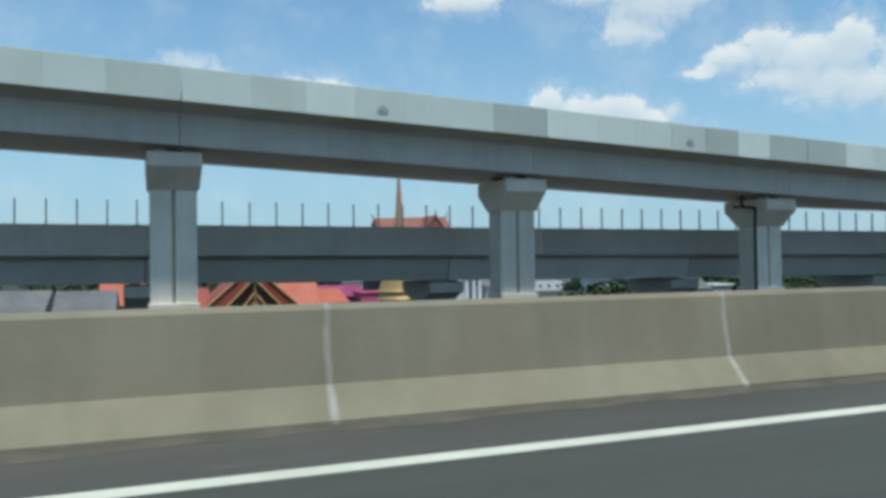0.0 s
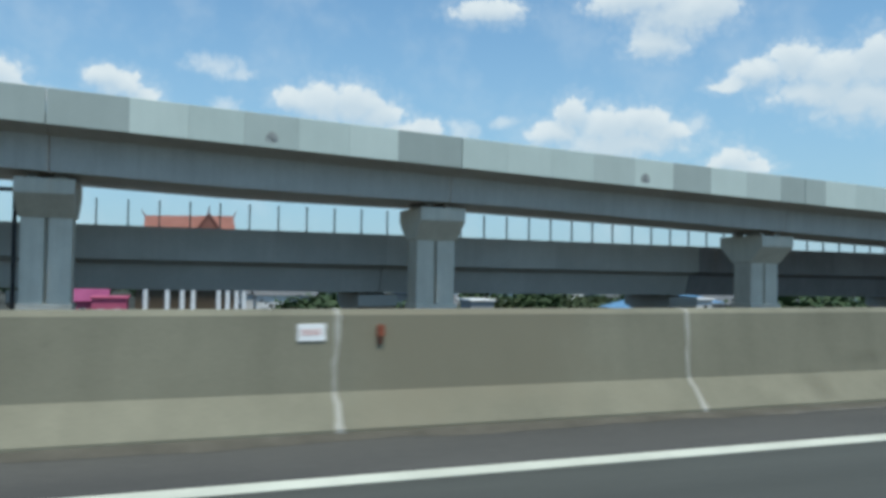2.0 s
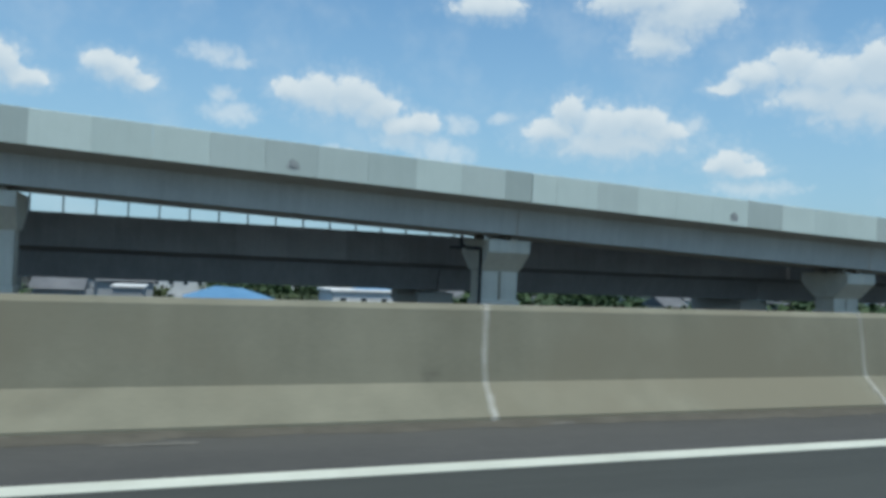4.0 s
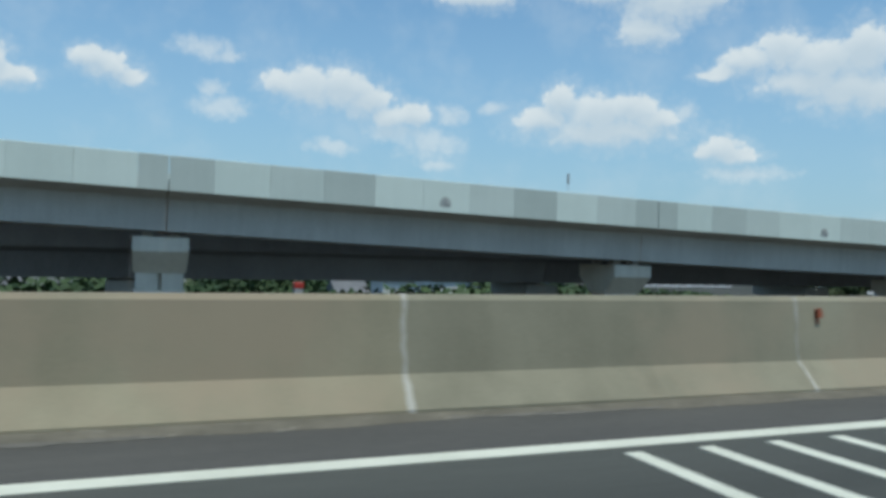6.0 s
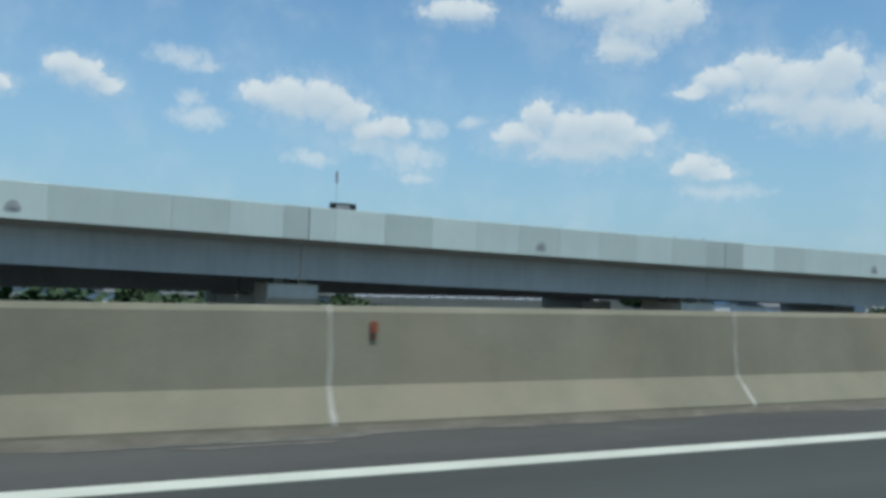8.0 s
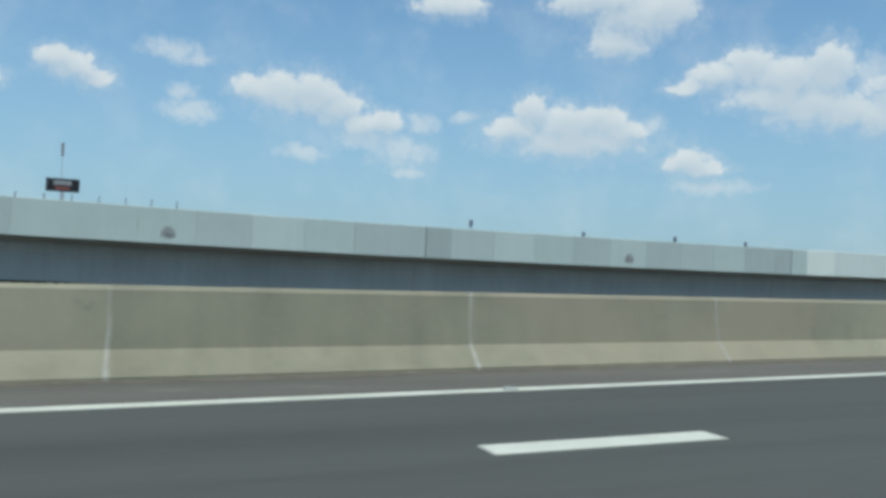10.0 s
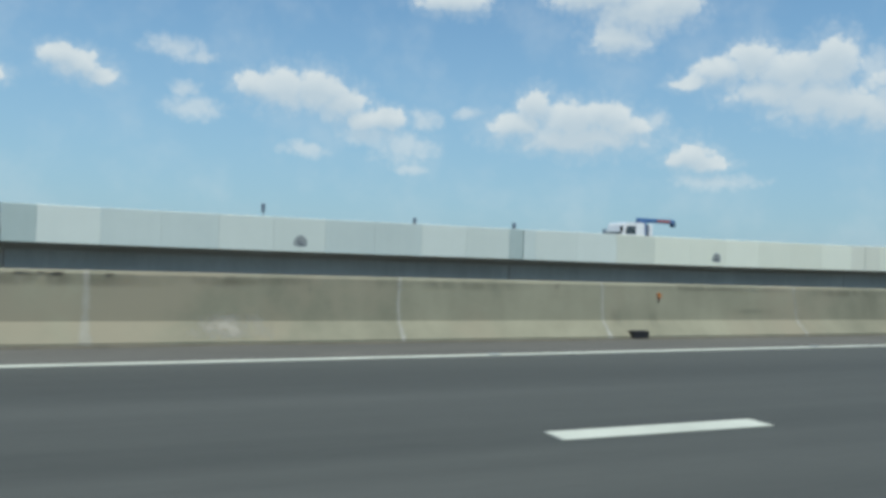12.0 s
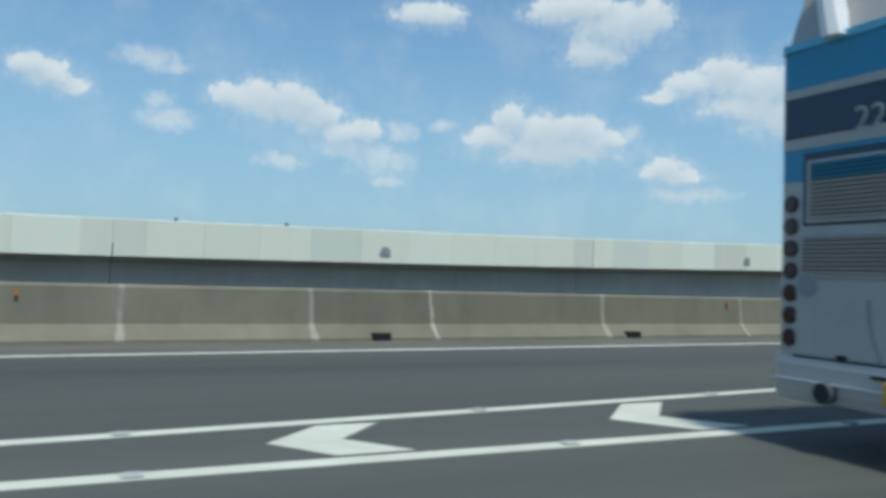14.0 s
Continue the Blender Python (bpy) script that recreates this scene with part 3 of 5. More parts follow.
    for i in range(n):
        bm.faces.new((rings[0][i], rings[0][(i + 1) % n], rings[1][(i + 1) % n], rings[1][i]))
    bm.faces.new(rings[0][::-1])
    bm.faces.new(rings[1])
    bmesh.ops.recalc_face_normals(bm, faces=bm.faces)
    return mesh_of(name, bm, mat)


SEEN_JOINTS = [1.41, 5.28, 9.32, 13.5, 17.5, 21.3, 24.75, 28.25, 32.25, 36.5, 40.64, 44.58, 48.4, 52.2, 55.98, 59.18, 63.2, 67.39, 71.46, 75.5, 79.5,
               83.56, 86.84, 148.5, 152.51, 156.6, 160.7, 164.75, 168.75, 173.12, 177.2, 181.23, 185.3, 189.4, 193.48, 197.6, 201.5, 205.89,
               209.92, 214.0, 218.04, 222.1, 226.2, 230.36, 234.27, 238.3, 242.24, 246.2, 250.37, 309.4, 313.25, 315.65, 317.21, 320.53,
               323.21, 327.47, 331.22, 335.86, 339.29, 342.91, 345.9, 349.4, 352.91, 356.79, 360.71, 364.65, 368.5, 372.41, 375.63, 377.54, 380.6,
               382.91, 386.9]
def barrier_rise(x):
    return float(np.interp(x, [296, 306, 338, 348], [1, 1.06, 1.06, 1]))


joints = []
for a, b in zip([-80.0] + SEEN_JOINTS, SEEN_JOINTS + [500.0]):
    joints += steps(a, b, 4.05)[:-1] if b - a > 5 else [a]


def mortar_strip(seed, name, mat, wide=1.0):
    """Hand-smeared mortar down one joint: a thin wavy rib that widens at the foot and runs over the crest."""
    rng = random.Random(seed)
    path = []
    face = PROFILE[:6]
    for (y0, z0), (y1, z1) in zip(face, face[1:]):
        n = max(1, round(math.hypot(y1 - y0, z1 - z0) / .06))
        for k in range(n):
            path.append((y0 + (y1 - y0) * k / n, z0 + (z1 - z0) * k / n, Vector((0, -(z1 - z0), y1 - y0)).normalized()))
    path.append((.345, HB, Vector((0, 0, 1))))
    bm = bmesh.new()
    rows, ph, lean = [], rng.uniform(0, 6), rng.uniform(-.05, .05)
    for y, z, n in path:
        low = max(0.0, 1 - z / .36)
        mid = .008 * math.sin(z * 9 + ph) + .006 * rng.uniform(-1, 1) + lean * (z - .4) - .012 * low * low * (1 if seed % 2 else -1)
        half = wide * (.012 + .009 * rng.random() + low * rng.uniform(.006, .026))
        p = Vector((mid, y, z))
        rows.append([bm.verts.new(p + Vector((dx, 0, 0)) + n * h) for dx, h in ((-half, -.004), (-half * .7, .005), (half * .7, .005), (half, -.004))])
    for r0, r1 in zip(rows, rows[1:]):
        for k in range(3):
            bm.faces.new((r0[k], r1[k], r1[k + 1], r0[k + 1]))
    bmesh.ops.recalc_face_normals(bm, faces=bm.faces)
    return mesh_of(name, bm, mat)


panels = {k: barrier_mesh("barrier_panel", 0.0, k) for k in ("barrier", "barrier_tan", "barrier_warm", "barrier_green", "barrier_rose", "barrier_pale", "barrier_stained")}
bold_joints = [mortar_strip(i, "mortar_joint", "grout") for i in range(6)]
wide_joints = [mortar_strip(i + 40, "mortar_joint", m_, w_) for i, (m_, w_) in enumerate((("grout_faint", 2.2), ("grout_faint", 3.2), ("smear", 2.4), ("grout_faint", 2.8), ("smear", 3.2)))]
faint_joints = [mortar_strip(i + 20, "mortar_joint", "grout_faint") for i in range(4)]
joint_mesh = barrier_mesh("joint_filler", 0.006, "grout_faint")
barrier = tagged(empty("concrete_barrier"), "long weathered grey concrete safety barrier with mortar joints along the road", "barrier", kind="structure")
for a, b in zip(joints, joints[1:]):
    ya, yb = barrier_y(a), barrier_y(b)
    turn = math.degrees(math.atan2(yb - ya, b - a))
    gap = random.uniform(0.006, 0.012)
    ob = part("barrier_panel", panels["barrier_stained" if 363.5 < a < 366 else "barrier_rose" if a < 40 else "barrier" if a < 130 or a > 366 else "barrier_tan" if a > 344 else "barrier_pale" if a > 237 else "barrier_warm" if a < 161 else "barrier_green" if 197 < a < 203 else "barrier_tan"], None, barrier)
    ob.matrix_local = pose(a + gap, ya, 0, 0, 0, turn) @ Matrix.Diagonal((math.hypot(b - a, yb - ya) - 2 * gap, 1, barrier_rise((a + b) / 2), 1))
    ob = part("joint_filler", joint_mesh, None, barrier)
    ob.matrix_local = pose(a - gap - .01, ya, 0, 0, 0, turn) @ Matrix.Diagonal((2 * gap + .02, 1, barrier_rise(a), 1))
    ob = part("mortar_joint", random.choice((wide_joints if random.random() < .6 else bold_joints) if a > 290 else bold_joints if random.random() < .93 else faint_joints) if a not in (197.6, 201.5) else faint_joints[0], None, barrier)
    ob.matrix_local = pose(a, ya, 0, 0, 0, turn) @ Matrix.Diagonal((random.uniform(.8, 1.2), 1, barrier_rise(a), 1))

# ---------------------------------------------------------------- descending ramp viaduct
ramp = tagged(empty("ramp_viaduct"), "long descending concrete box-girder ramp with pale parapet panels", "viaduct", kind="structure")


# deck's unseen far side widened below x=92 so its shadow covers the far viaduct
def ramp_wide(x):
    return float(np.interp(x, [-60, 60, 92], [12.4, 11.8, 9.8]))


def girder_outline(x):
    y, t, d, w = ramp_y(x), ramp_top(x), ramp_depth(x), ramp_wide(x)
    b = t - PARAPET
    return [(y + .06, b + .02), (y + 1.85, b - .36), (y + 2.0, t - d), (y + w - 2, t - d), (y + w - 1.85, b - .36), (y + w, b + .02), (y + w, b + .7), (y + .06, b + .7)]


for a, b in zip(JOINTS, JOINTS[1:]):
    part("girder_span", sweep(steps(a + .035, b - .035, 5), girder_outline), "girder", ramp)
    part("far_parapet", sweep(steps(a + .06, b - .06, 5), lambda x: [(ramp_y(x) + ramp_wide(x) - .35, ramp_top(x) - 1.4), (ramp_y(x) + ramp_wide(x), ramp_top(x) - 1.4), (ramp_y(x) + ramp_wide(x), ramp_top(x) - .1), (ramp_y(x) + ramp_wide(x) - .3, ramp_top(x) - .1)]), "ramp", ramp)


def parapet_outline(x):
    y, t = ramp_y(x), ramp_top(x)
    return [(y, t - PARAPET), (y, t - .02), (y + .03, t), (y + .24, t), (y + .36, t - PARAPET + .5), (y + .36, t - PARAPET)]


# each span: the short panels beside the joints, and the tone of every panel in turn
TONES = {"W": "ramp_white", "L": "ramp", "M": "ramp_mid", "D": "ramp_dark", "N": "ramp_new", "T": "ramp_tan", "E": "ramp_dull", "P": "ramp_cool", "Q": "ramp_cooler"}
SPANS = [(3.9, 3.9, "LMLLMLL"), (3.9, 3.9, "MLMLMLM"), (3.9, 3.9, "LMLLLLD"), (4.1, 3.8, "LLLMDLD"), (4.1, 4.2, "DLLMLLD"), (3.2, 2.3, "LLLMLDLMD"), (2.0, 1.9, "DLLLMDMMLMD"),
         (1.8, 1.6, "LLMLLLDLLLD"), (2.4, 1.8, "DLMDLLMDLMD"), (1.6, 1.5, "DLDMLLMMMLD"), (1.6, 1.7, "LLMLLMLMLMD"), (1.7, 1.6, "DLMLLLMLLMM"), (1.7, 1.6, "DMLLMLMMLMD"),
         (1.6, 1.0, "LPQQPPQQPPL"), (.9, 1.5, "QPPWNNNNNNT"), (1.6, 1.5, "TNNNWNNNNNT")]
for k, (a, b) in enumerate(zip(JOINTS, JOINTS[1:])):
    h0, h1, tones = SPANS[k] if k < len(SPANS) else (1.6, 1.6, "NWNNTNNWNNN")
    n = len(tones) - 2
    cuts = [a] + [a + h0 + (b - a - h0 - h1) * i / n for i in range(n + 1)] + [b]
    for p, q, tone in zip(cuts, cuts[1:], tones):
        g0 = .028 if p == a else .006
        g1 = .028 if q == b else .006
        part("parapet_panel", sweep([p + g0, q - g1], parapet_outline), TONES["E" if tone == "D" and k > 5 else tone], ramp)


# ---------------------------------------------------------------- piers
def build_pier(x, y, top, mat, wide=3.1, deep=4.8, col=2.7, thick=1.9, drop=2.0, name="bridge_pier", lift=.17):
    p = empty(name, pose(x, y, GROUND))
    h = top - GROUND
    base = min(8.0, h - drop - 1.0)
    # hammerhead, tapered towards the column in depth and a little in width
    bm = bmesh.new()
    rings = []
    for z, w, d in ((h - drop, col + .1, thick + .05), (h - drop + .10, wide - .10, thick + .25), (h - .86, wide, deep), (h - .03, wide, deep), (h, wide - .08, deep - .08)):
        rings.append([bm.verts.new((sx * w / 2, sy * d / 2, z)) for sx, sy in ((-1, -1), (1, -1), (1, 1), (-1, 1))])
    for r0, r1 in zip(rings, rings[1:]):
        for i in range(4):
            bm.faces.new((r0[i], r0[(i + 1) % 4], r1[(i + 1) % 4], r1[i]))
    bm.faces.new(rings[0][::-1])
    bm.faces.new(rings[-1])
    part("pier_head", bm, mat, p)
    # column with a recessed groove down each broad face
    c, d, gw, gd = col / 2, thick / 2, .11, .38
    out = [(-c, -d), (-gw, -d), (-gw + .05, -d + gd), (gw - .05, -d + gd), (gw, -d), (c, -d), (c, d), (gw, d), (gw - .05, d - gd), (-gw + .05, d - gd), (-gw, d), (-c, d)]
    part("column", extrude_xy(bmesh.new(), out, base, h - drop), mat, p)
    part("plinth", boxes((-col / 2 - .12, col / 2 + .12, -thick / 2 - .25, thick / 2 + .25, 0, base), bevel=.04), mat, p)
    for sx in (-.75, .75):
        for sy in (-1.2, 1.2):
            part("bearing", boxes((sx - .3, sx + .3, sy - .3, sy + .3, h, h + lift)), "girder", p)
    return p


for x in JOINTS[1:-1]:
    tagged(build_pier(x - .25, ramp_y(x) + 4.9, ramp_top(x) - ramp_depth(x) - .32, "pier", drop=2.15, lift=.32), "pale grey concrete pier with flared hammerhead under the ramp", "pier", "piers under the ramp")


# ---------------------------------------------------------------- second viaduct
def v2_y(x):
    return float(np.interp(x, [-300, -8, 68, 110, 600], [82.6, 60.4, 54.7, 56.3, 56.3]))


def v2_top(x):
    return float(np.interp(x, [-300, -8, 68, 130, 600], [5.6, 4.3, 3.8, 3.5, 3.2]))


HP2 = 2.22
via2 = tagged(empty("far_viaduct"), "level grey concrete viaduct with a row of thin posts on its parapet", "viaduct", kind="structure")
v2cuts = [-250, -205, -180, -157, -134, -111, -88, -66, -44.5, -22.5, 1.0, 24.3, 47.2, 70.6, 99.0, 130.5, 162.3, 194.5, 225.0, 256.0, 286.3, 316.5, 346.0, 376.5, 406.0, 436.0, 466.0, 496.0, 526.0]
for a, b in zip(v2cuts, v2cuts[1:]):
    # spans from x=95 on are coloured for the shade behind the ramp
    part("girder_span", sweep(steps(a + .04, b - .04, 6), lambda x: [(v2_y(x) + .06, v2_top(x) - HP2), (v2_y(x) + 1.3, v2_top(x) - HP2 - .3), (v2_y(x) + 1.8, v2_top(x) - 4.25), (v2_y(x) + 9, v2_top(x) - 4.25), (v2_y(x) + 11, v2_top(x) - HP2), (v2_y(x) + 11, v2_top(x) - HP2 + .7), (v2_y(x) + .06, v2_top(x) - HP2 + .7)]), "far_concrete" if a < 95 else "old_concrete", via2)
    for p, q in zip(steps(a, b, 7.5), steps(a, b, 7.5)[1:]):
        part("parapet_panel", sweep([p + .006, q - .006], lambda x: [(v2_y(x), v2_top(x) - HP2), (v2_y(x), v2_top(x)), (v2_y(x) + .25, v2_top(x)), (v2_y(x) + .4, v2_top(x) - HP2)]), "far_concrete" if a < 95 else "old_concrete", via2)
bm = boxes((-.05, .05, -.05, .05, 0, 1.75), (-.11, .11, -.09, .09, 0, .02))
post_mesh = mesh_of("post", bm, "post_steel")
for x in np.arange(-60, 134, 1.95):
    ob = part("post", post_mesh, None, via2)
    ob.matrix_local = pose(x, v2_y(x) + .13, v2_top(x))
for a, b in zip(v2cuts[6:18], v2cuts[7:19]):
    part("far_parapet", sweep(steps(a + .04, b - .04, 8), lambda x: [(v2_y(x) + 10.7, v2_top(x) - HP2), (v2_y(x) + 10.75, v2_top(x)), (v2_y(x) + 11, v2_top(x)), (v2_y(x) + 11, v2_top(x) - HP2)]), "far_concrete", via2)
for i in range(20):
    x = 275.4 - 1.95 * i
    ob = part("post", post_mesh, None, via2)
    ob.matrix_local = pose(x, v2_y(x) + 10.87, v2_top(x)) @ Matrix.Diagonal((1, 1, 1.3, 1))
for x in v2cuts[6:-1]:
    tagged(build_pier(x, v2_y(x) + 5.6, v2_top(x) - 4.42, "far_concrete", 3.0, 7.0, 2.7, 2.2, 1.7), "grey concrete pier under the far viaduct", "pier", "piers under the far viaduct")

# ---------------------------------------------------------------- the expressway's own structure
for x in np.arange(-130, 600, 36.0):
    for y in (-9.5, .5):
        tagged(build_pier(x, y, -1.2, "pier", 3.0, 6.4, 2.6, 2.0, 2.0, "expressway_pier"), "plain concrete pier carrying the expressway deck", "pier", "piers under the expressway")
wall_far = part("wall_south", sweep(steps(-150, 600, 25), lambda x: [(-13.95 + yy, zz) for yy, zz in ((0, 0), (.16, .9), (.34, .9), (.5, .33), (.7, .06), (.7, .001))]), "barrier")
tagged(wall_far, "plain concrete parapet on the other edge of the road", "barrier", kind="structure")


# ---------------------------------------------------------------- helpers for small things
def lettering(name, text, size, mat, parent, m, depth=0.003, label="", align="CENTER"):
    c = bpy.data.curves.new(name, "FONT")
    c.body, c.size, c.extrude, c.align_x, c.align_y, c.resolution_u = text, size, depth, align, "CENTER", 3
    tmp = bpy.data.objects.new("tmp", c)
    me = bpy.data.meshes.new_from_object(tmp)
    bpy.data.objects.remove(tmp)
    me.materials.clear()
    me.materials.append(M[mat])
    return part(name, me, None, parent, label, m)


def plate(pts, y0, y1):
    """A flat shape in x and z, with thickness in y."""
    bm = bmesh.new()
    a = [bm.verts.new((x, y0, z)) for x, z in pts]
    b = [bm.verts.new((x, y1, z)) for x, z in pts]
    bm.faces.new(a)
    bm.faces.new(b[::-1])
    for i in range(len(pts)):
        bm.faces.new((a[i], b[i], b[(i + 1) % len(pts)], a[(i + 1) % len(pts)]))
    bmesh.ops.recalc_face_normals(bm, faces=bm.faces)
    return bm


def turn_at(x):
    return math.degrees(math.atan((barrier_y(x + 1) - barrier_y(x - 1)) / 2))


def on_face(x, z):
    """A pose on the barrier's upper face: local x along it, z up it, -y towards the road."""
    return pose(x, barrier_y(x) + .118 + .075 * (z - .285) / .569, z, -7.5, 0, turn_at(x))


def on_slope(x, z):
    return pose(x, barrier_y(x) - .12 + .238 * (z - .05) / .235, z, -45.4, 0, turn_at(x))


# dirt and crumbs that gather at the barrier's foot
for a, b in ((-80, 140), (140, 236), (236, 500)):
    rng = random.Random(int(a))
    xs = steps(a, b, .35)
    base = .20 if a == 140 else .16 if a < 236 else .10
    ws = [base + .12 * noise.noise((q * .45, a, 0)) + .08 * noise.noise((q * 2.1, a, 5)) + .05 * rng.random() for q in xs]
    pts = [(q, barrier_y(q) + .03) for q in xs]
    out = [(q, barrier_y(q) - .12 - max(.02, w)) for q, w in zip(xs, ws)]
    bm = bmesh.new()
    top = [bm.verts.new((px, py, .045)) for px, py in pts]
    low = [bm.verts.new((px, py, .0055)) for px, py in out]
    for i in range(len(xs) - 1):
        bm.faces.new((low[i], low[i + 1], top[i + 1], top[i]))
    tagged(part("roadside_dirt", bm, "dark_dirt" if a < 0 else "dirt"), "strip of brown dirt and grit along the barrier foot", "dirt", kind="stuff")

# broken crumbs of mortar and grit in the dirt
rng = random.Random(77)
bm = bmesh.new()
for i in range(900):
    q = rng.uniform(140, 252) if i % 3 else rng.uniform(-10, 420)
    y = barrier_y(q) - .09 - abs(rng.gauss(0, .14))
    r = rng.uniform(.006, .018)
    vs = [bm.verts.new((q + dx * r * rng.uniform(.7, 1.6), y + dy * r, .006 + dz * r)) for dx, dy, dz in ((-1, -1, 0), (1, -1, 0), (1, 1, 0), (-1, 1, 0), (-.4, -.3, .7), (.5, .2, .8))]
    for f in ((0, 1, 4), (1, 5, 4), (1, 2, 5), (2, 3, 5), (3, 4, 5), (3, 0, 4)):
        bm.faces.new([vs[k] for k in f])
tagged(part("roadside_grit", bm, "mud"), "pale crumbs of mortar and grit on the shoulder", "grit", kind="stuff")
bm = bmesh.new()
for i in range(190):
    q = rng.uniform(160, 250) if i % 3 else rng.uniform(-10, 250)
    y = barrier_y(q) - .16 - abs(rng.gauss(0, .13))
    L_, w_ = rng.uniform(.4, 2.2), rng.uniform(.02, .07)
    n = 12
    lo = [bm.verts.new((q - L_ / 2 + L_ * k / n, y - w_ * rng.uniform(.05, 1) * (0 < k < n), .0075)) for k in range(n + 1)]
    hi = [bm.verts.new((q - L_ / 2 + L_ * k / n, y + .004 + w_ * rng.uniform(.05, 1) * (0 < k < n), .013)) for k in range(n + 1)]
    for k in range(n):
        bm.faces.new((lo[k], lo[k + 1], hi[k + 1], hi[k]))
tagged(part("dried_mud", bm, "mud"), "pale dried mud smears along the barrier foot", "mud", kind="stuff")
bm = bmesh.new()
for q, L_, w_ in ((197.1, 1.1, .09), (198.3, 1.4, .10), (199.3, .7, .07), (199.6, .9, .06), (204.0, .9, .07), (205.1, .6, .05), (24.3, .8, .05), (25.2, .7, .06)):
    lo = [bm.verts.new((q + L_ * (k / 12 - .5), barrier_y(q) - .19 - w_ * rng.uniform(.2, 1) * (0 < k < 12), .0095)) for k in range(13)]
    hi = [bm.verts.new((q + L_ * (k / 12 - .5), barrier_y(q) - .17 + w_ * rng.uniform(.2, .8) * (0 < k < 12), .035)) for k in range(13)]
    for k in range(12):
        bm.faces.new((lo[k], lo[k + 1], hi[k + 1], hi[k]))
tagged(part("spilt_mortar", bm, "patch"), "pale spilt mortar along the barrier foot", "mortar", kind="stuff")

# ---------------------------------------------------------------- things fixed to the barrier
REFLECTORS = [56.33, 71.78, 87.2, 102.6, 118.0, 133.5, 169.02, 185.6, 202.12, 218.39, 234.53, 250.7, 266.0, 282.0, 300.0, 317.6, 332.44, 345.24, 361.05, 376.12, 390.5]
for xs, lens, note in ((REFLECTORS[:13], "rust", "dull rust-red"), (REFLECTORS[13:], "orange", "orange")):
    proto = None
    for x in xs:
        m = on_face(x, .69)
        if proto is None:
            proto = empty("barrier_reflector", m)
            part("bracket", boxes((-.018, .018, -.012, 0, -.06, .07)), "rust", proto, "rust-stained steel bracket")
            part("lens", plate([(-.027, 0), (.027, 0), (.027, .075), (.013, .09), (-.013, .09), (-.027, .075)], -.05, -.012), lens, proto, note + " reflective lens")
            tagged(proto, "small " + note + " reflector on a rusty bracket fixed to the barrier", "reflector", "reflectors along the barrier")
        else:
            copy_thing(proto, m)
for x, z, w, h, txt in ((55.8, .725, .21, .13, ""), (172.91, .75, .21, .14, "144"), (230.15, .75, .21, .125, ""), (346.22, .71, .20, .13, "")):
    p = empty("marker_plate", on_face(x, z))
    part("board", boxes((-w / 2, w / 2, -.012, 0, -h / 2, h / 2), bevel=.003), "white", p)
    if txt:
        lettering("number", txt, .098, "sign_red", p, pose(0, -.016, 0, 90, 0, 0), .003, "faded red digits")
    else:
        part("lettering", boxes(*[(w * q, w * (q + .13), -.0145, -.011, -.022, .026) for q in (-.36, -.18, .0, .18)], bevel=.001), "faded_text", p, "faded pink lettering")
    tagged(p, "small white marker plate with faded red writing on the barrier", "marker plate", "marker plates on the barrier")

p = empty("phone_arrow_sign", on_face(85.55, .56))
part("board", boxes((-.235, .235, -.02, 0, -.145, .145), bevel=.004), "sign_red", p, "faded red board")
hs = [(-.17, .115), (-.115, .105), (-.105, .065), (-.135, .045), (-.14, -.01), (-.125, -.055), (-.09, -.07), (-.075, -.11), (-.125, -.125), (-.165, -.07), (-.185, 0), (-.185, .06)]
part("handset", plate(hs, -.025, -.019), "white", p, "white telephone handset")
part("arrow", plate([(-.045, -.018), (.08, -.018), (.035, -.075), (.085, -.075), (.165, 0), (.085, .075), (.035, .075), (.08, .018), (-.045, .018)], -.025, -.019), "white", p, "white arrow")
tagged(p, "faded red emergency phone sign with white handset and arrow", "sign")

p = empty("distance_marking", on_face(192.62, .71))
part("painted_patch", plate([(-.42, -.12), (-.1, -.135), (.4, -.125), (.41, .12), (.1, .13), (-.36, .11), (-.41, .03)], -.004, 0), "barrier_pale", p, "worn pale painted patch")
lettering("digits", "24+200", .21, "dark_stencil", p, pose(0, -.008, -.005, 90, 0, 0), .0015, "faded dark stencilled digits")
tagged(p, "worn stencilled distance marking in dark digits on the barrier", "marking")

# repairs beside the expansion joints and drains
def ragged(a, b, z0, z1, seed):
    """A hand-trowelled patch: a rounded rectangle with an uneven edge."""
    rr = random.Random(seed)
    pts, cx, cz = [], (a + b) / 2, (z0 + z1) / 2
    for i in range(26):
        t = 2 * math.pi * i / 26
        c, q = math.cos(t), math.sin(t)
        pts.append((cx + (b - a) / 2 * math.copysign(abs(c) ** .4, c) + rr.uniform(-.018, .018), cz + (z1 - z0) / 2 * math.copysign(abs(q) ** .4, q) + rr.uniform(-.012, .012)))
    return plate(pts, -.011, .004)


for x, pieces in ((24.75, ((-.16, -.03, .06, .28), (.05, .24, .02, .33), (.27, .43, .05, .30))), (201.5, ((-.50, -.06, -.03, .33), (.05, .40, -.02, .34))), (346.32, ((-.42, -.04, -.02, .33), (.03, .47, -.02, .33)))):
    for a, b, z0, z1 in pieces:
        tagged(part("repair_patch", ragged(a, b, z0, z1, x + a), "patch", at=on_slope(x, .06)), "blotchy grey mortar repair patch on the lower barrier slope", "patch", "mortar repairs on the barrier")
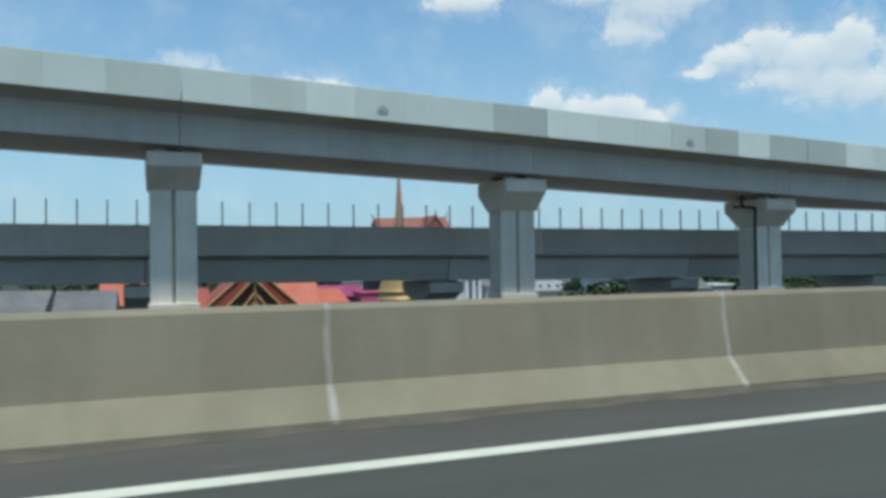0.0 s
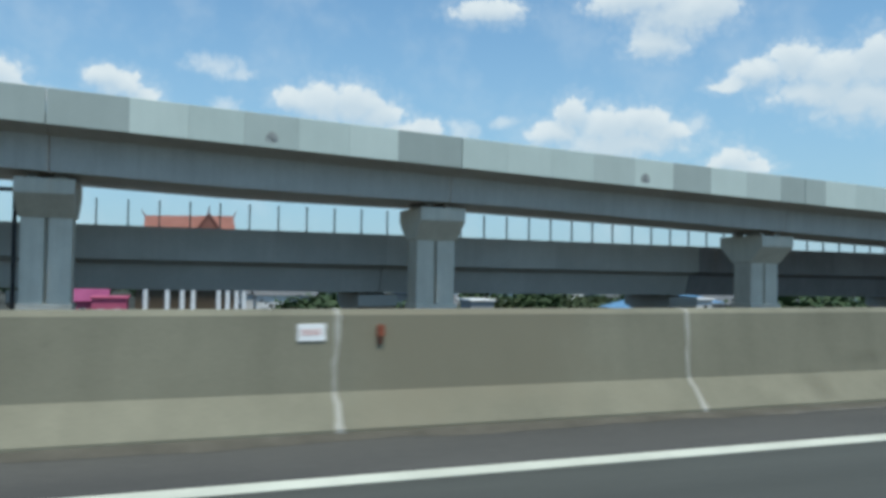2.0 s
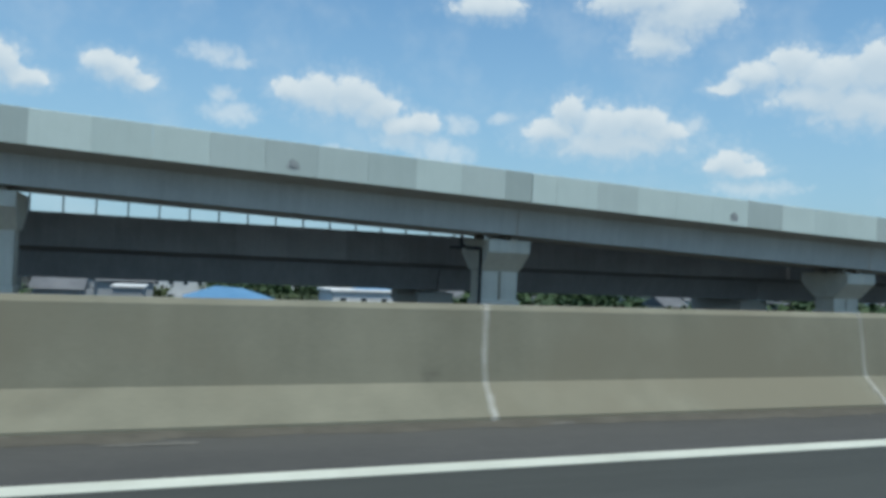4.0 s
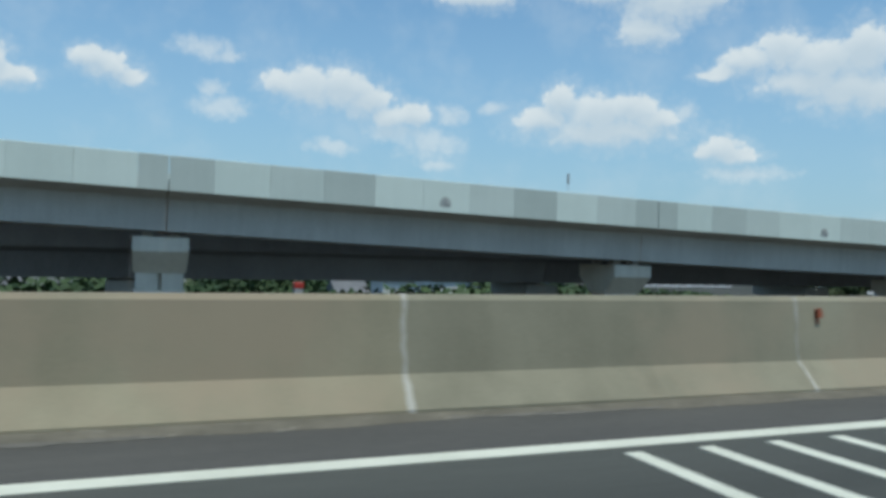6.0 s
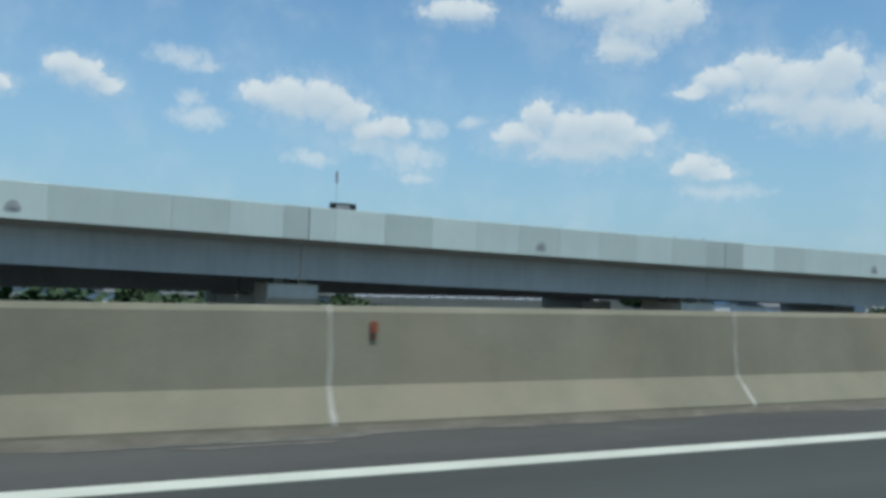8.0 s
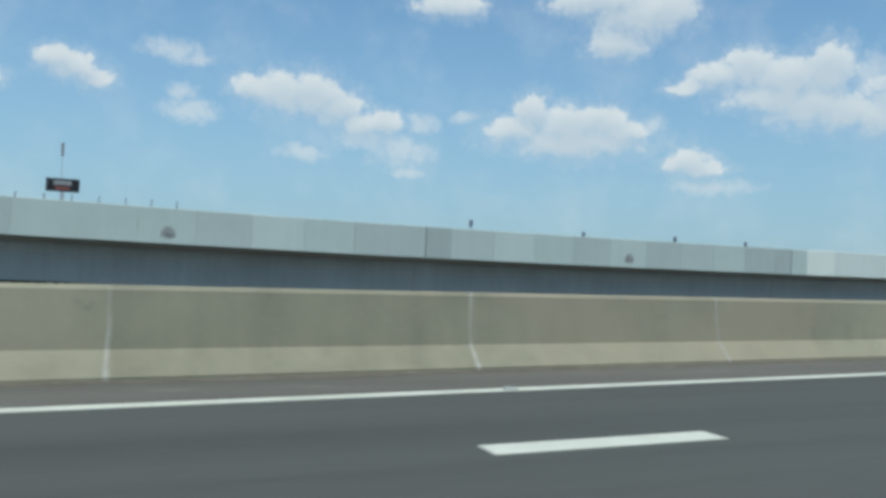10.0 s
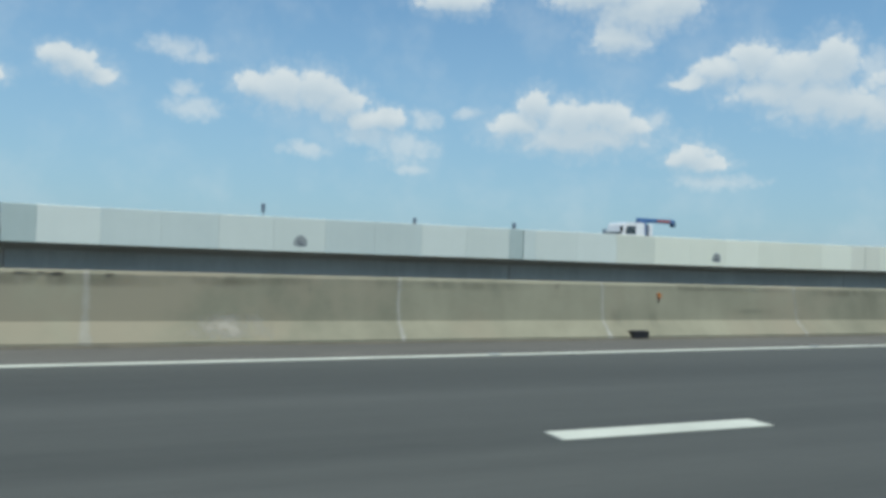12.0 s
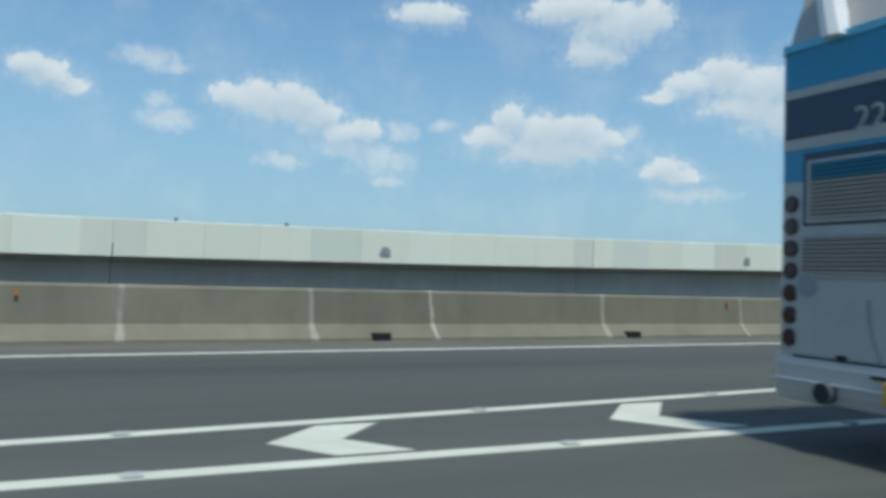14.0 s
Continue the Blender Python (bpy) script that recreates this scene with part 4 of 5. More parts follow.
for x in (24.75, 201.5, 346.22):
    tagged(part("drain_gap", boxes((-.05, .05, -.19, .05, .004, .13), bevel=.01), "black", at=pose(x, barrier_y(x), 0)), "dark rubber-filled gap at the barrier foot", "joint gap", "gaps at the expansion joints")
for x in (320.2, 331.8, 343.4, 356.1, 369.1, 381.8, 387.5, 395.0):
    p = empty("scupper_drain", pose(x, barrier_y(x), 0, 0, 0, turn_at(x)))
    part("frame", boxes((-.17, .17, -.185, .03, .005, .145), bevel=.01), "tar", p)
    part("opening", boxes((-.145, .145, -.189, .02, .012, .125)), "black", p, "dark drain opening")
    tagged(p, "dark rectangular scupper drain at the foot of the barrier", "drain", "scupper drains")
def patch_on(bm, x, z0, z1, w, lift=0.0):
    """Adds a thin film that follows the barrier's face from z0 up to z1."""
    uv = bm.loops.layers.uv.verify()
    rows = []
    for i in range(7):
        z = z0 + (z1 - z0) * i / 6
        y = float(np.interp(z, [q[1] for q in PROFILE[1:4]], [q[0] for q in PROFILE[1:4]])) - .004 - lift
        rows.append([bm.verts.new((x + w * (k / 4 - .5), barrier_y(x + w * (k / 4 - .5)) + y, z * barrier_rise(x))) for k in range(5)])
    for i, (r0, r1) in enumerate(zip(rows, rows[1:])):
        for k in range(4):
            f = bm.faces.new((r0[k], r0[k + 1], r1[k + 1], r1[k]))
            for loop, c in zip(f.loops, ((k, i), (k + 1, i), (k + 1, i + 1), (k, i + 1))):
                loop[uv].uv = (c[0] / 4, c[1] / 6)


bm = bmesh.new()
for x, w, z0, z1 in ((24.2, .8, .03, .29), (24.45, .4, .05, .3), (25.0, .5, .03, .3), (25.15, .8, .02, .31), (201.3, .5, .03, .29), (201.75, .5, .03, .29),
                     (362.9, .9, .02, .5), (363.6, .7, .02, .75), (364.5, .8, .02, .45), (365.3, 1.0, .02, .62), (366.5, 1.2, .02, .7), (367.5, .7, .02, .5), (368.5, .5, .02, .85), (357.2, .5, .02, .5),
                     (318.62, .36, .04, .88), (319.15, .3, .25, .8), (319.0, .8, .02, .32), (319.7, 1.2, .02, .33), (320.3, 1.0, .02, .31), (320.7, .5, .02, .36), (320.9, .4, .02, .2), (316.4, .6, .02, .5), (197.78, .2, .26, .62), (197.45, .26, .02, .45), (197.75, .2, .02, .3), (199.25, .2, .02, .27), (199.7, .26, .02, .27), (200.2, .4, .6, .86),
                     (354.3, .5, .02, .85), (374.6, .5, .02, .5), (325.0, 1.2, .03, .4)):
    patch_on(bm, x, z0, z1, w)
tagged(part("cement_bloom", bm, "stain_pale"), "pale cement blooms washed down the concrete barrier", "stains", kind="stuff")
bm = bmesh.new()
for x, w, z0, z1 in ((364.6, .35, .25, .88), (366.0, .3, .15, .88), (367.6, .5, .3, .88), (346.0, .5, .3, .85), (362.2, .2, .6, .86), (318.25, .42, .42, .89), (318.2, .34, .5, .885), (310.6, 1.6, .62, .885), (312.0, 2.2, .5, .885),
                     (322.6, 3.0, .70, .89), (325.2, 2.2, .74, .89), (328.4, 3.2, .72, .89), (333.5, 3.0, .76, .89), (337.4, 2.6, .7, .89), (86.4, .4, .35, .8), (24.9, .3, .3, .85), (197.55, .2, .3, .885), (42.4, .3, .4, .85)):
    patch_on(bm, x, z0, z1, w, .002)
tagged(part("weather_stains", bm, "stain_dark"), "dark weather stains running down the concrete barrier", "stains", kind="stuff")
bm = bmesh.new()
rng = random.Random(23)
patch_on(bm, 318.2, .56, .885, .56, .012)
for i in range(9):
    z1 = rng.uniform(.865, .885)
    patch_on(bm, rng.uniform(320.9, 323.6), z1 - rng.uniform(.03, .08), z1, rng.uniform(.12, .35), .003)
tagged(part("damp_stains", bm, "stain_soot"), "dark damp blotches under the crest of the barrier", "stains", kind="stuff")
bm = bmesh.new()
rng = random.Random(41)
for i in range(56):
    x = rng.uniform(-6, 345)
    tall = rng.random() < .6
    z1 = rng.choice((.885, .86, .5, .34))
    patch_on(bm, x, max(.02, z1 - (rng.uniform(.3, .6) if tall else rng.uniform(.12, .25))), z1, rng.uniform(.15, .5) if tall else rng.uniform(.6, 1.8))
tagged(part("dirty_streaks", bm, "stain_faint"), "faint dirty streaks on the concrete barrier", "stains", kind="stuff")
p = empty("metal_sheet", on_slope(360.0, .06))
part("sheet", boxes((-.34, .34, -.03, -.02, -.03, .33), bevel=.003), "sheet_grey", p)
part("frame", boxes((-.37, .37, -.04, -.005, .325, .355)), "black", p)
tagged(p, "grey sheet of metal leaning on the barrier foot", "metal sheet")


# ---------------------------------------------------------------- emergency phone post
x = 172.32
p = empty("emergency_phone_post", pose(x, barrier_y(x) + .29, HB))
part("post", tube(bmesh.new(), (0, 0, 0), (0, 0, .40), .027, n=12), "pole_light", p, "galvanised steel post", smooth=False)
part("base_plate", boxes((-.08, .08, -.07, .07, 0, .015), bevel=.003), "pole_light", p)
bm = bmesh.new()
for r0, r1, z0, z1 in ((.03, .05, .24, .34), (.05, .082, .34, .52), (.082, .075, .52, .62), (.075, .045, .62, .72)):
    tube(bm, (0, 0, z0), (0, 0, z1), r0, r1, 12)
part("phone_housing", bm, "red", p, "red moulded housing")
part("lid", tube(bmesh.new(), (0, 0, .715), (0, 0, .80), .034, .028, 12), "black", p, "black cap")
for sx in (-1, 1):
    part("strap", boxes((sx * .078 - .02, sx * .078 + .02, -.05, .05, .42, .64), bevel=.01), "black", p, "black side strap")
bm = bmesh.new()
for q0, q1 in (((0, 0, .20), (-.10, 0, .24)), ((-.10, 0, .24), (-.40, .01, .43)), ((-.40, .01, .43), (-.44, .01, .58))):
    tube(bm, q0, q1, .016, n=8)
part("sign_arm", bm, "pole_light", p, "bent steel arm")
sg = part("sign_board", boxes((-.012, 0, -.16, .16, .55, .98), bevel=.004), "sign_blue", p, "blue sign board", at=pose(-.44, .02, 0))
bm = bmesh.new()
hs = [(-.10, .92), (-.055, .90), (-.03, .865), (-.06, .84), (-.02, .80), (0, .75), (-.012, .70), (-.045, .68), (-.04, .63), (-.09, .60), (-.045, .615), (.03, .67), (.05, .75), (.03, .83), (-.03, .90)]
a_ = [bm.verts.new((-.018, y + .01, z)) for y, z in hs]
b_ = [bm.verts.new((-.011, y + .01, z)) for y, z in hs]
bm.faces.new(a_)
bm.faces.new(b_[::-1])
for i in range(len(hs)):
    bm.faces.new((a_[i], b_[i], b_[(i + 1) % len(hs)], a_[(i + 1) % len(hs)]))
bmesh.ops.recalc_face_normals(bm, faces=bm.faces)
part("handset", bm, "white", sg, "white handset symbol")
tagged(p, "red emergency phone on a steel post with a blue handset sign", "emergency phone")


# ---------------------------------------------------------------- light poles on the barrier
def light_pole(x, mat, label, wide, band=None, door=None, gussets=4):
    p = empty("light_pole", pose(x, barrier_y(x) + .29, HB * barrier_rise(x)))
    bm = bmesh.new()
    tube(bm, (0, 0, 0), (0, 0, 11.2), wide / 2, wide * .24, 16)
    part("shaft", bm, mat, p, smooth=True)
    part("base_plate", boxes((-wide * .60, wide * .60, -.11, .11, 0, .03), bevel=.004), mat, p)
    for i in range(gussets):
        a = math.pi / 2 * i + math.pi / 4
        bm = bmesh.new()
        c, s = math.cos(a), math.sin(a)
        q = [bm.verts.new((c * r + s * t, s * r - c * t, z)) for t in (-.008, .008) for r, z in ((wide * .45, .03), (wide * .45 + .085, .03), (wide * .45, .42))]
        bm.faces.new((q[0], q[1], q[2]))
        bm.faces.new((q[5], q[4], q[3]))
        for i0, i1 in ((0, 1), (1, 2), (2, 0)):
            bm.faces.new((q[i0], q[i0 + 3], q[i1 + 3], q[i1]))
        part("gusset", bm, mat, p)
    if band:
        part("plate_panel", boxes((-wide * .30, wide * .30, -wide * .52, -wide * .3, band[0] - HB, band[1] - HB), bevel=.01), "white", p, "white plate with grey writing")
        part("lettering", boxes((-wide * .1, wide * .1, -wide * .54, -wide * .5, band[0] - HB + .08, band[1] - HB - .1)), "house_grey", p)
    if door:
        part("service_door", boxes((.0, .12, -wide * .5 - .012, -wide * .3, door[0] - HB, door[1] - HB), bevel=.004), mat, p)
    bm = bmesh.new()
    tube(bm, (0, 0, 11.1), (0, -.9, 11.6), .045, n=8)
    tube(bm, (0, -.9, 11.6), (0, -2.2, 11.75), .04, n=8)
    part("arm", bm, mat, p)
    part("lamp_head", boxes((-.16, .16, -2.95, -2.15, 11.68, 11.84), bevel=.04), "house_grey", p, "grey lamp head")
    return tagged(p, label, "light pole", "light poles on the barrier")


light_pole(200.37, "pole_light", "pale grey tapered steel light pole with gusseted base", .26, None, (1.27, 1.55))
light_pole(318.22, "pole_dark", "dark blue-grey light pole with a white plate", .27, (1.87, 2.38), gussets=0)
light_pole(354.66, "pole_dark", "dark blue-grey light pole with a white plate", .26, (1.80, 2.25), gussets=0)
for x in (200.37, 318.22, 354.66):
    tagged(part("pole_footing", sweep([x - .33, x + .33], lambda q: [(barrier_y(x) - .004 + yy, zz * barrier_rise(x) + .003) for yy, zz in PROFILE]), "footing" if x > 300 else "barrier_tan"), "pale concrete footing block cast into the barrier under a light pole", "footing", "pole footings")

# ---------------------------------------------------------------- sign gantry
gx0, gx1 = 365.83, 367.28
gy = barrier_y(366.5) + .28
gan = empty("sign_gantry", pose(gx0, gy, HB, 0, 0, turn_at(366.5)))
W = gx1 - gx0
for dx in (0, W):
    bm = bmesh.new()
    tube(bm, (dx, 0, 0), (dx, 0, 8.4), .085, .08, 14)
    po = part("post", bm, "steel", gan, "galvanised tubular post", smooth=True)
    part("foot_plate", boxes((dx - .13, dx + .13, -.12, .12, 0, .02), bevel=.004), "steel", po)
for i in range(8):
    z = .10 + .985 * i
    part("rung", tube(bmesh.new(), (.06, 0, z), (W - .06, 0, z), .015, n=8), "pole_light", gan)
    a, b = ((.05, W - .05) if i % 2 == 0 else (W - .05, .05))
    part("diagonal_brace", tube(bmesh.new(), (a, .05 if i % 2 else -.05, z + .95), (b, .05 if i % 2 else -.05, z + .05), .028, n=8), "pole_dark" if i % 2 == 0 else "steel", gan)
for k, dx in enumerate((.26, .38)):
    bm = bmesh.new()
    pts = [(dx, -.05, 8.3), (dx, -.05, 4.0), (dx - .04, -.05, 2.0), (dx + .02 * k, -.05, .8), (dx, -.05, .02)]
    for a, b in zip(pts, pts[1:]):
        tube(bm, a, b, .026, n=6)
    part("cable_conduit", bm, "pole_dark", gan, "dark cable conduit")
part("junction_box", boxes((.14, .36, -.14, .02, .66, .86), bevel=.01), "pole_dark", gan, "dark junction box")
for dx in (0, W):
    for z in (5.22, 6.6):
        # right-hand tubes in darker steel, which paints in their shaded underside
        part("beam_chord", tube(bmesh.new(), (dx, .55, z), ((dx, -.15, z + .02) if dx == 0 else (dx + .25, -2.5, z + .02)), .06, n=10), "steel" if dx == 0 else "post_steel", gan, "horizontal gantry tube")
for i in range(1):
    y = -.3 - 1.55 * i
    part("beam_brace", tube(bmesh.new(), (0, y, 5.22), (0, y - 1.5, 6.6), .025, n=6), "steel", gan)
    part("beam_tie", tube(bmesh.new(), (0, y, 5.22), (W, y, 5.22), .025, n=6), "steel", gan)
    part("beam_tie", tube(bmesh.new(), (0, y, 5.22), (W, y - 1.5, 5.22), .02, n=6), "steel", gan)
for dx in (0, W):
    for z in (5.22, 6.6):
        part("chord_flange", tube(bmesh.new(), (dx, .52, z), (dx, .60, z), .10, n=14), "post_steel", gan, "dark round end flange")
    part("end_tie", tube(bmesh.new(), (dx, .45, 5.22), (dx, .45, 6.6), .028, n=8), "steel", gan)
tagged(gan, "galvanised truss sign gantry standing on the barrier", "gantry")
sgn = empty("direction_sign", pose(gx0 + .34, gy - .30, HB, 0, 0, 12.3))
part("panel", boxes((-.05, 0, -4.4, 0, 4.93, 7.9), bevel=.01), "sign_green", sgn, "green sign panel")
part("border", boxes((-.056, -.05, -4.3, -.1, 5.02, 5.06), (-.056, -.05, -4.3, -.1, 7.78, 7.82), (-.056, -.05, -.14, -.1, 5.02, 7.82)), "sign_green", sgn)
lettering("place_name", "Dom", .50, "white", sgn, pose(-.056, -.58, 6.02, 90, 0, -90), .003, "white letters", "LEFT")
part("lettering", boxes((-.058, -.05, -3.1, -2.05, 5.88, 6.14)), "white", sgn, "white lettering")
part("lettering", boxes((-.058, -.05, -3.1, -.7, 6.85, 7.25)), "white", sgn, "white lettering")
for z in (5.04, 6.4):
    part("stiffener", boxes((0, .06, -4.3, -.2, z, z + .08)), "steel", sgn)
tagged(sgn, "large green overhead direction sign with white letters", "direction sign")
# ---------------------------------------------------------------- ramp drain outlets and pier downpipes
for x in (14.5, 37.9, 61.0, 86.6, 116.7, 148.7, 180.6, 211.7, 242.5, 273.2, 303.5, 333.6, 363.7, 393.4, 421.7):
    p = empty("drain_outlet", pose(x, ramp_y(x), ramp_top(x) - 1.52))
    bm = bmesh.new()
    n = 20
    rr = random.Random(int(x))
    ring = [(.40 * (1 + .08 * rr.uniform(-1, 1)) * math.cos(2 * math.pi * i / n), .31 * math.sin(2 * math.pi * i / n) * (1.75 if i < n / 2 else .4)) for i in range(n)]
    part("stain_ring", plate(ring, -.006, .004), "outlet", p, "dark round water stain")
    bm = bmesh.new()
    for i in range(6):
        a = math.pi * i / 6
        tube(bm, (0, -.010, .02), (.34 * math.cos(a), -.010, .02 + .42 * math.sin(a)), .022, n=5)
    part("grille", bm, "house_grey", p, "thin spokes of the outlet grille")
    tagged(p, "round dark drain outlet low on the ramp parapet", "drain outlet", "drain outlets on the ramp")
for x in (49.2, 132.3):
    t = ramp_top(x) - ramp_depth(x)
    px, py = x - 1.75, ramp_y(x) + 3.4
    p = empty("downpipe", pose(px, py, GROUND))
    h = t - GROUND
    bm = bmesh.new()
    pts = [(-1.6, .2, h - .05), (-1.6, .2, h - .75), (-1.1, .3, h - .95), (-.12, .3, h - .95), (-.1, .3, h - 1.2), (-.1, .35, h - 2.4), (-.1, .35, 0)]
    for a, b in zip(pts, pts[1:]):
        tube(bm, a, b, .12, n=8)
    part("pipe", bm, "black", p)
    part("bracket_arm", tube(bmesh.new(), (-2.4, .25, h - .95), (-1.5, .3, h - .95), .09, n=8), "black", p)
    tagged(p, "dark drain downpipe beside the ramp pier", "downpipe", "downpipes on the piers")


# ---------------------------------------------------------------- coach in the next lane
def build_bus():
    bus = empty("coach", pose(381.85, 3.88, 0))       # rear face at x = 0, left flank at y = 0, right flank at y = -2.5
    L, Wd = 11.2, 2.5

    def shell(name, z0, z1, mat, grow=0.0, label="", inset_top=0.0, x0=0.0):
        """A belt of the body with rounded corners."""
        bm = bmesh.new()
        r = .06

        def ring(z, g, xs):
            pts = []
            for cx, cy, a0 in ((xs + r, -r, 90), (xs + r, -Wd + r, 180), (L - r, -Wd + r, 270), (L - r, -r, 0)):
                for k in range(5):
                    a = radians(a0 + 22.5 * k)
                    pts.append(bm.verts.new((cx + (r + g) * math.cos(a), cy + (r + g) * math.sin(a), z)))
            return pts
        a, b = ring(z0, grow, x0), ring(z1, grow - inset_top, x0 + inset_top * 1.5)
        n = len(a)
        for i in range(n):
            bm.faces.new((a[i], a[(i + 1) % n], b[(i + 1) % n], b[i]))
        bm.faces.new(a[::-1])
        bm.faces.new(b)
        bmesh.ops.recalc_face_normals(bm, faces=bm.faces)
        return part(name, bm, mat, bus, label)

    shell("lower_body", .45, 1.99, "bus_white", 0, "dirty grey-white lower body")
    shell("blue_belt", 1.99, 2.24, "bus_blue", .002, "blue belt")
    shell("white_belt", 2.24, 2.32, "bus_white", .006)
    shell("navy_belt", 2.32, 2.635, "bus_navy", .002, "dark navy belt")
    shell("grey_belt", 2.635, 2.70, "bus_white", .008)
    shell("upper_belt", 2.70, 3.0, "bus_blue", .004, "blue upper belt")
    shell("light_blue_trim", 3.0, 3.06, "bus_sky", .02, "light blue trim")
    top = shell("roof_section", 3.06, 3.72, "bus_white", -.03, "grey-white upper body", inset_top=.10)
    part("roof_dome", boxes((.35, L - .2, -Wd + .25, -.25, 3.72, 3.80), bevel=.06), "bus_white", bus)
    # curved roof pillar at the rear corner
    bm = bmesh.new()
    prev = None
    for i in range(9):
        f = i / 8
        c = Vector((-.06 + .12 * f, -.50 + .22 * f, 3.02 + .72 * f))
        w = .075 - .02 * f
        cur = [bm.verts.new(c + Vector(o)) for o in ((-.03, w, 0), (-.05, 0, 0), (-.03, -w, 0), (.12, -w, 0), (.12, w, 0))]
        if prev:
            for k in range(5):
                bm.faces.new((prev[k], prev[(k + 1) % 5], cur[(k + 1) % 5], cur[k]))
        else:
            bm.faces.new(cur[::-1])
        prev = cur
    bm.faces.new(prev)
    bmesh.ops.recalc_face_normals(bm, faces=bm.faces)
    part("roof_pillar", bm, "white", bus, "white curved roof pillar")
    # grilles
    for z0, z1, n, y0 in ((1.70, 2.12, 13, -.25), (1.29, 1.57, 9, -.19)):
        if z0 > 1.5:
            part("grille_surround", boxes((-.007, .02, -Wd - y0 - .035, y0 + .035, z0 - .05, z1 + .085), bevel=.008), "bus_navy", bus, "dark surround")
        gr = part("grille", boxes((-.012, .03, -Wd - y0, y0, z0 - .03, z1 + .03), bevel=.01), "bus_white", bus)
        part("grille_recess", boxes((-.016, .0, -Wd - y0 + .04, y0 - .04, z0, z1)), "black", gr, "dark recess")
        for i in range(n):
            z = z0 + (z1 - z0) * (i + .5) / n
            bm = bmesh.new()
            q = [bm.verts.new(v) for v in ((-.018, -Wd - y0 + .05, z - .012), (-.018, y0 - .05, z - .012), (-.034, y0 - .05, z + .006), (-.034, -Wd - y0 + .05, z + .006), (-.022, y0 - .05, z + .011), (-.022, -Wd - y0 + .05, z + .011))]
            bm.faces.new((q[0], q[1], q[2], q[3]))
            bm.faces.new((q[3], q[2], q[4], q[5]))
            bm.faces.new((q[5], q[4], q[1], q[0]))
            part("slat", bm, "bus_white" if z < 2.0 else "bus_blue", gr)
    # engine hatch with a sunk outline
    part("engine_hatch", boxes((-.018, .0, -Wd + .18, -.18, .69, 1.25), bevel=.008), "bus_white", bus)
    part("hatch_seam", boxes((-.020, .0, -Wd + .17, -.17, .665, .685)), "black", bus, "dark seam")
    part("latch", boxes((-.035, .0, -.62, -.54, .675, .72), bevel=.006), "black", bus, "black latch")
    bm = bmesh.new()
    pts = [(-.02, -.78, 1.12), (-.02, -.79, .98), (-.02, -.83, .82), (-.02, -.88, .70)]
    for a, b in zip(pts, pts[1:]):
        tube(bm, a, b, .012, n=6)
    part("hatch_handle", bm, "house_grey", bus, "grey curved seam")
    part("filler_cap", tube(bmesh.new(), (-.03, -.28, 1.21), (.02, -.28, 1.21), .085, .09, 18), "post_steel", bus, "round grey filler cap")
    part("filler_rim", tube(bmesh.new(), (-.024, -.28, 1.21), (.02, -.28, 1.21), .10, .102, 20), "bus_white", bus, "pale rim")
    # seven round lamps in a column on either side
    for y in (-.115, -Wd + .115):
        for i in range(7):
            z = .81 + .169 * i
            lamp = part("tail_lamp", tube(bmesh.new(), (-.012, y, z), (.04, y, z), .066, .07, 18), "black", bus, "round dark tail lamp")
            part("lens", tube(bmesh.new(), (-.022, y, z), (-.012, y, z), .048, .058, 18), "lamp_dark", lamp, "dark red lens" if i % 2 == 0 else "smoked lens")
    # bumper with ends that wrap round
    bm = bmesh.new()
    prof = [(.06, .34), (-.02, .36), (-.05, .44), (-.045, .62), (-.01, .69), (.06, .69)]
    rings = []
    for y, sx in ((.03, .25), (.02, .05), (-.10, .0), (-Wd + .10, .0), (-Wd - .02, .05), (-Wd - .03, .25)):
        rings.append([bm.verts.new((px + sx, y, pz)) for px, pz in prof])
    for r0, r1 in zip(rings, rings[1:]):
        for i in range(len(prof)):
            bm.faces.new((r0[i], r1[i], r1[(i + 1) % len(prof)], r0[(i + 1) % len(prof)]))
    bm.faces.new(rings[0])
    bm.faces.new(rings[-1][::-1])
    bmesh.ops.recalc_face_normals(bm, faces=bm.faces)
    bu = part("bumper", bm, "bus_white", bus, "scuffed white bumper")
    part("bumper_strip", boxes((-.08, -.05, -Wd, -.02, .50, .515)), "steel", bu)
    part("exhaust_pipe", tube(bmesh.new(), (-.12, -.50, .445), (.4, -.50, .445), .075, n=18), "roof_grey", bus, "sooty steel exhaust pipe")
    part("exhaust_mouth", tube(bmesh.new(), (-.124, -.50, .445), (-.10, -.50, .445), .067, n=18), "black", bus, "sooty pipe mouth")
    pl = part("licence_plate", boxes((-.09, -.06, -1.38, -.94, .42, .58), bevel=.01), "yellow", bus, "yellow plate with dark marks")
    part("plate_marks", boxes((-.094, -.08, -1.31, -1.01, .46, .54)), "black", pl)
    part("tow_slot", boxes((-.07, -.03, -1.02, -.84, .59, .61)), "black", bus)
    # underbody and wheels
    part("underbody", boxes((.25, L - .3, -Wd + .15, -.15, .32, .46), bevel=.03), "black", bus)
    for x in (2.9, 8.6):
        for y in (-.16, -Wd + .16):
            wh = part("wheel", tube(bmesh.new(), (x, y - .14, .5), (x, y + .14, .5), .5, n=28), "black", bus, "black tyre")
            part("rim", tube(bmesh.new(), (x, y - .155, .5), (x, y + .155, .5), .29, n=20), "steel", wh, "steel rim")
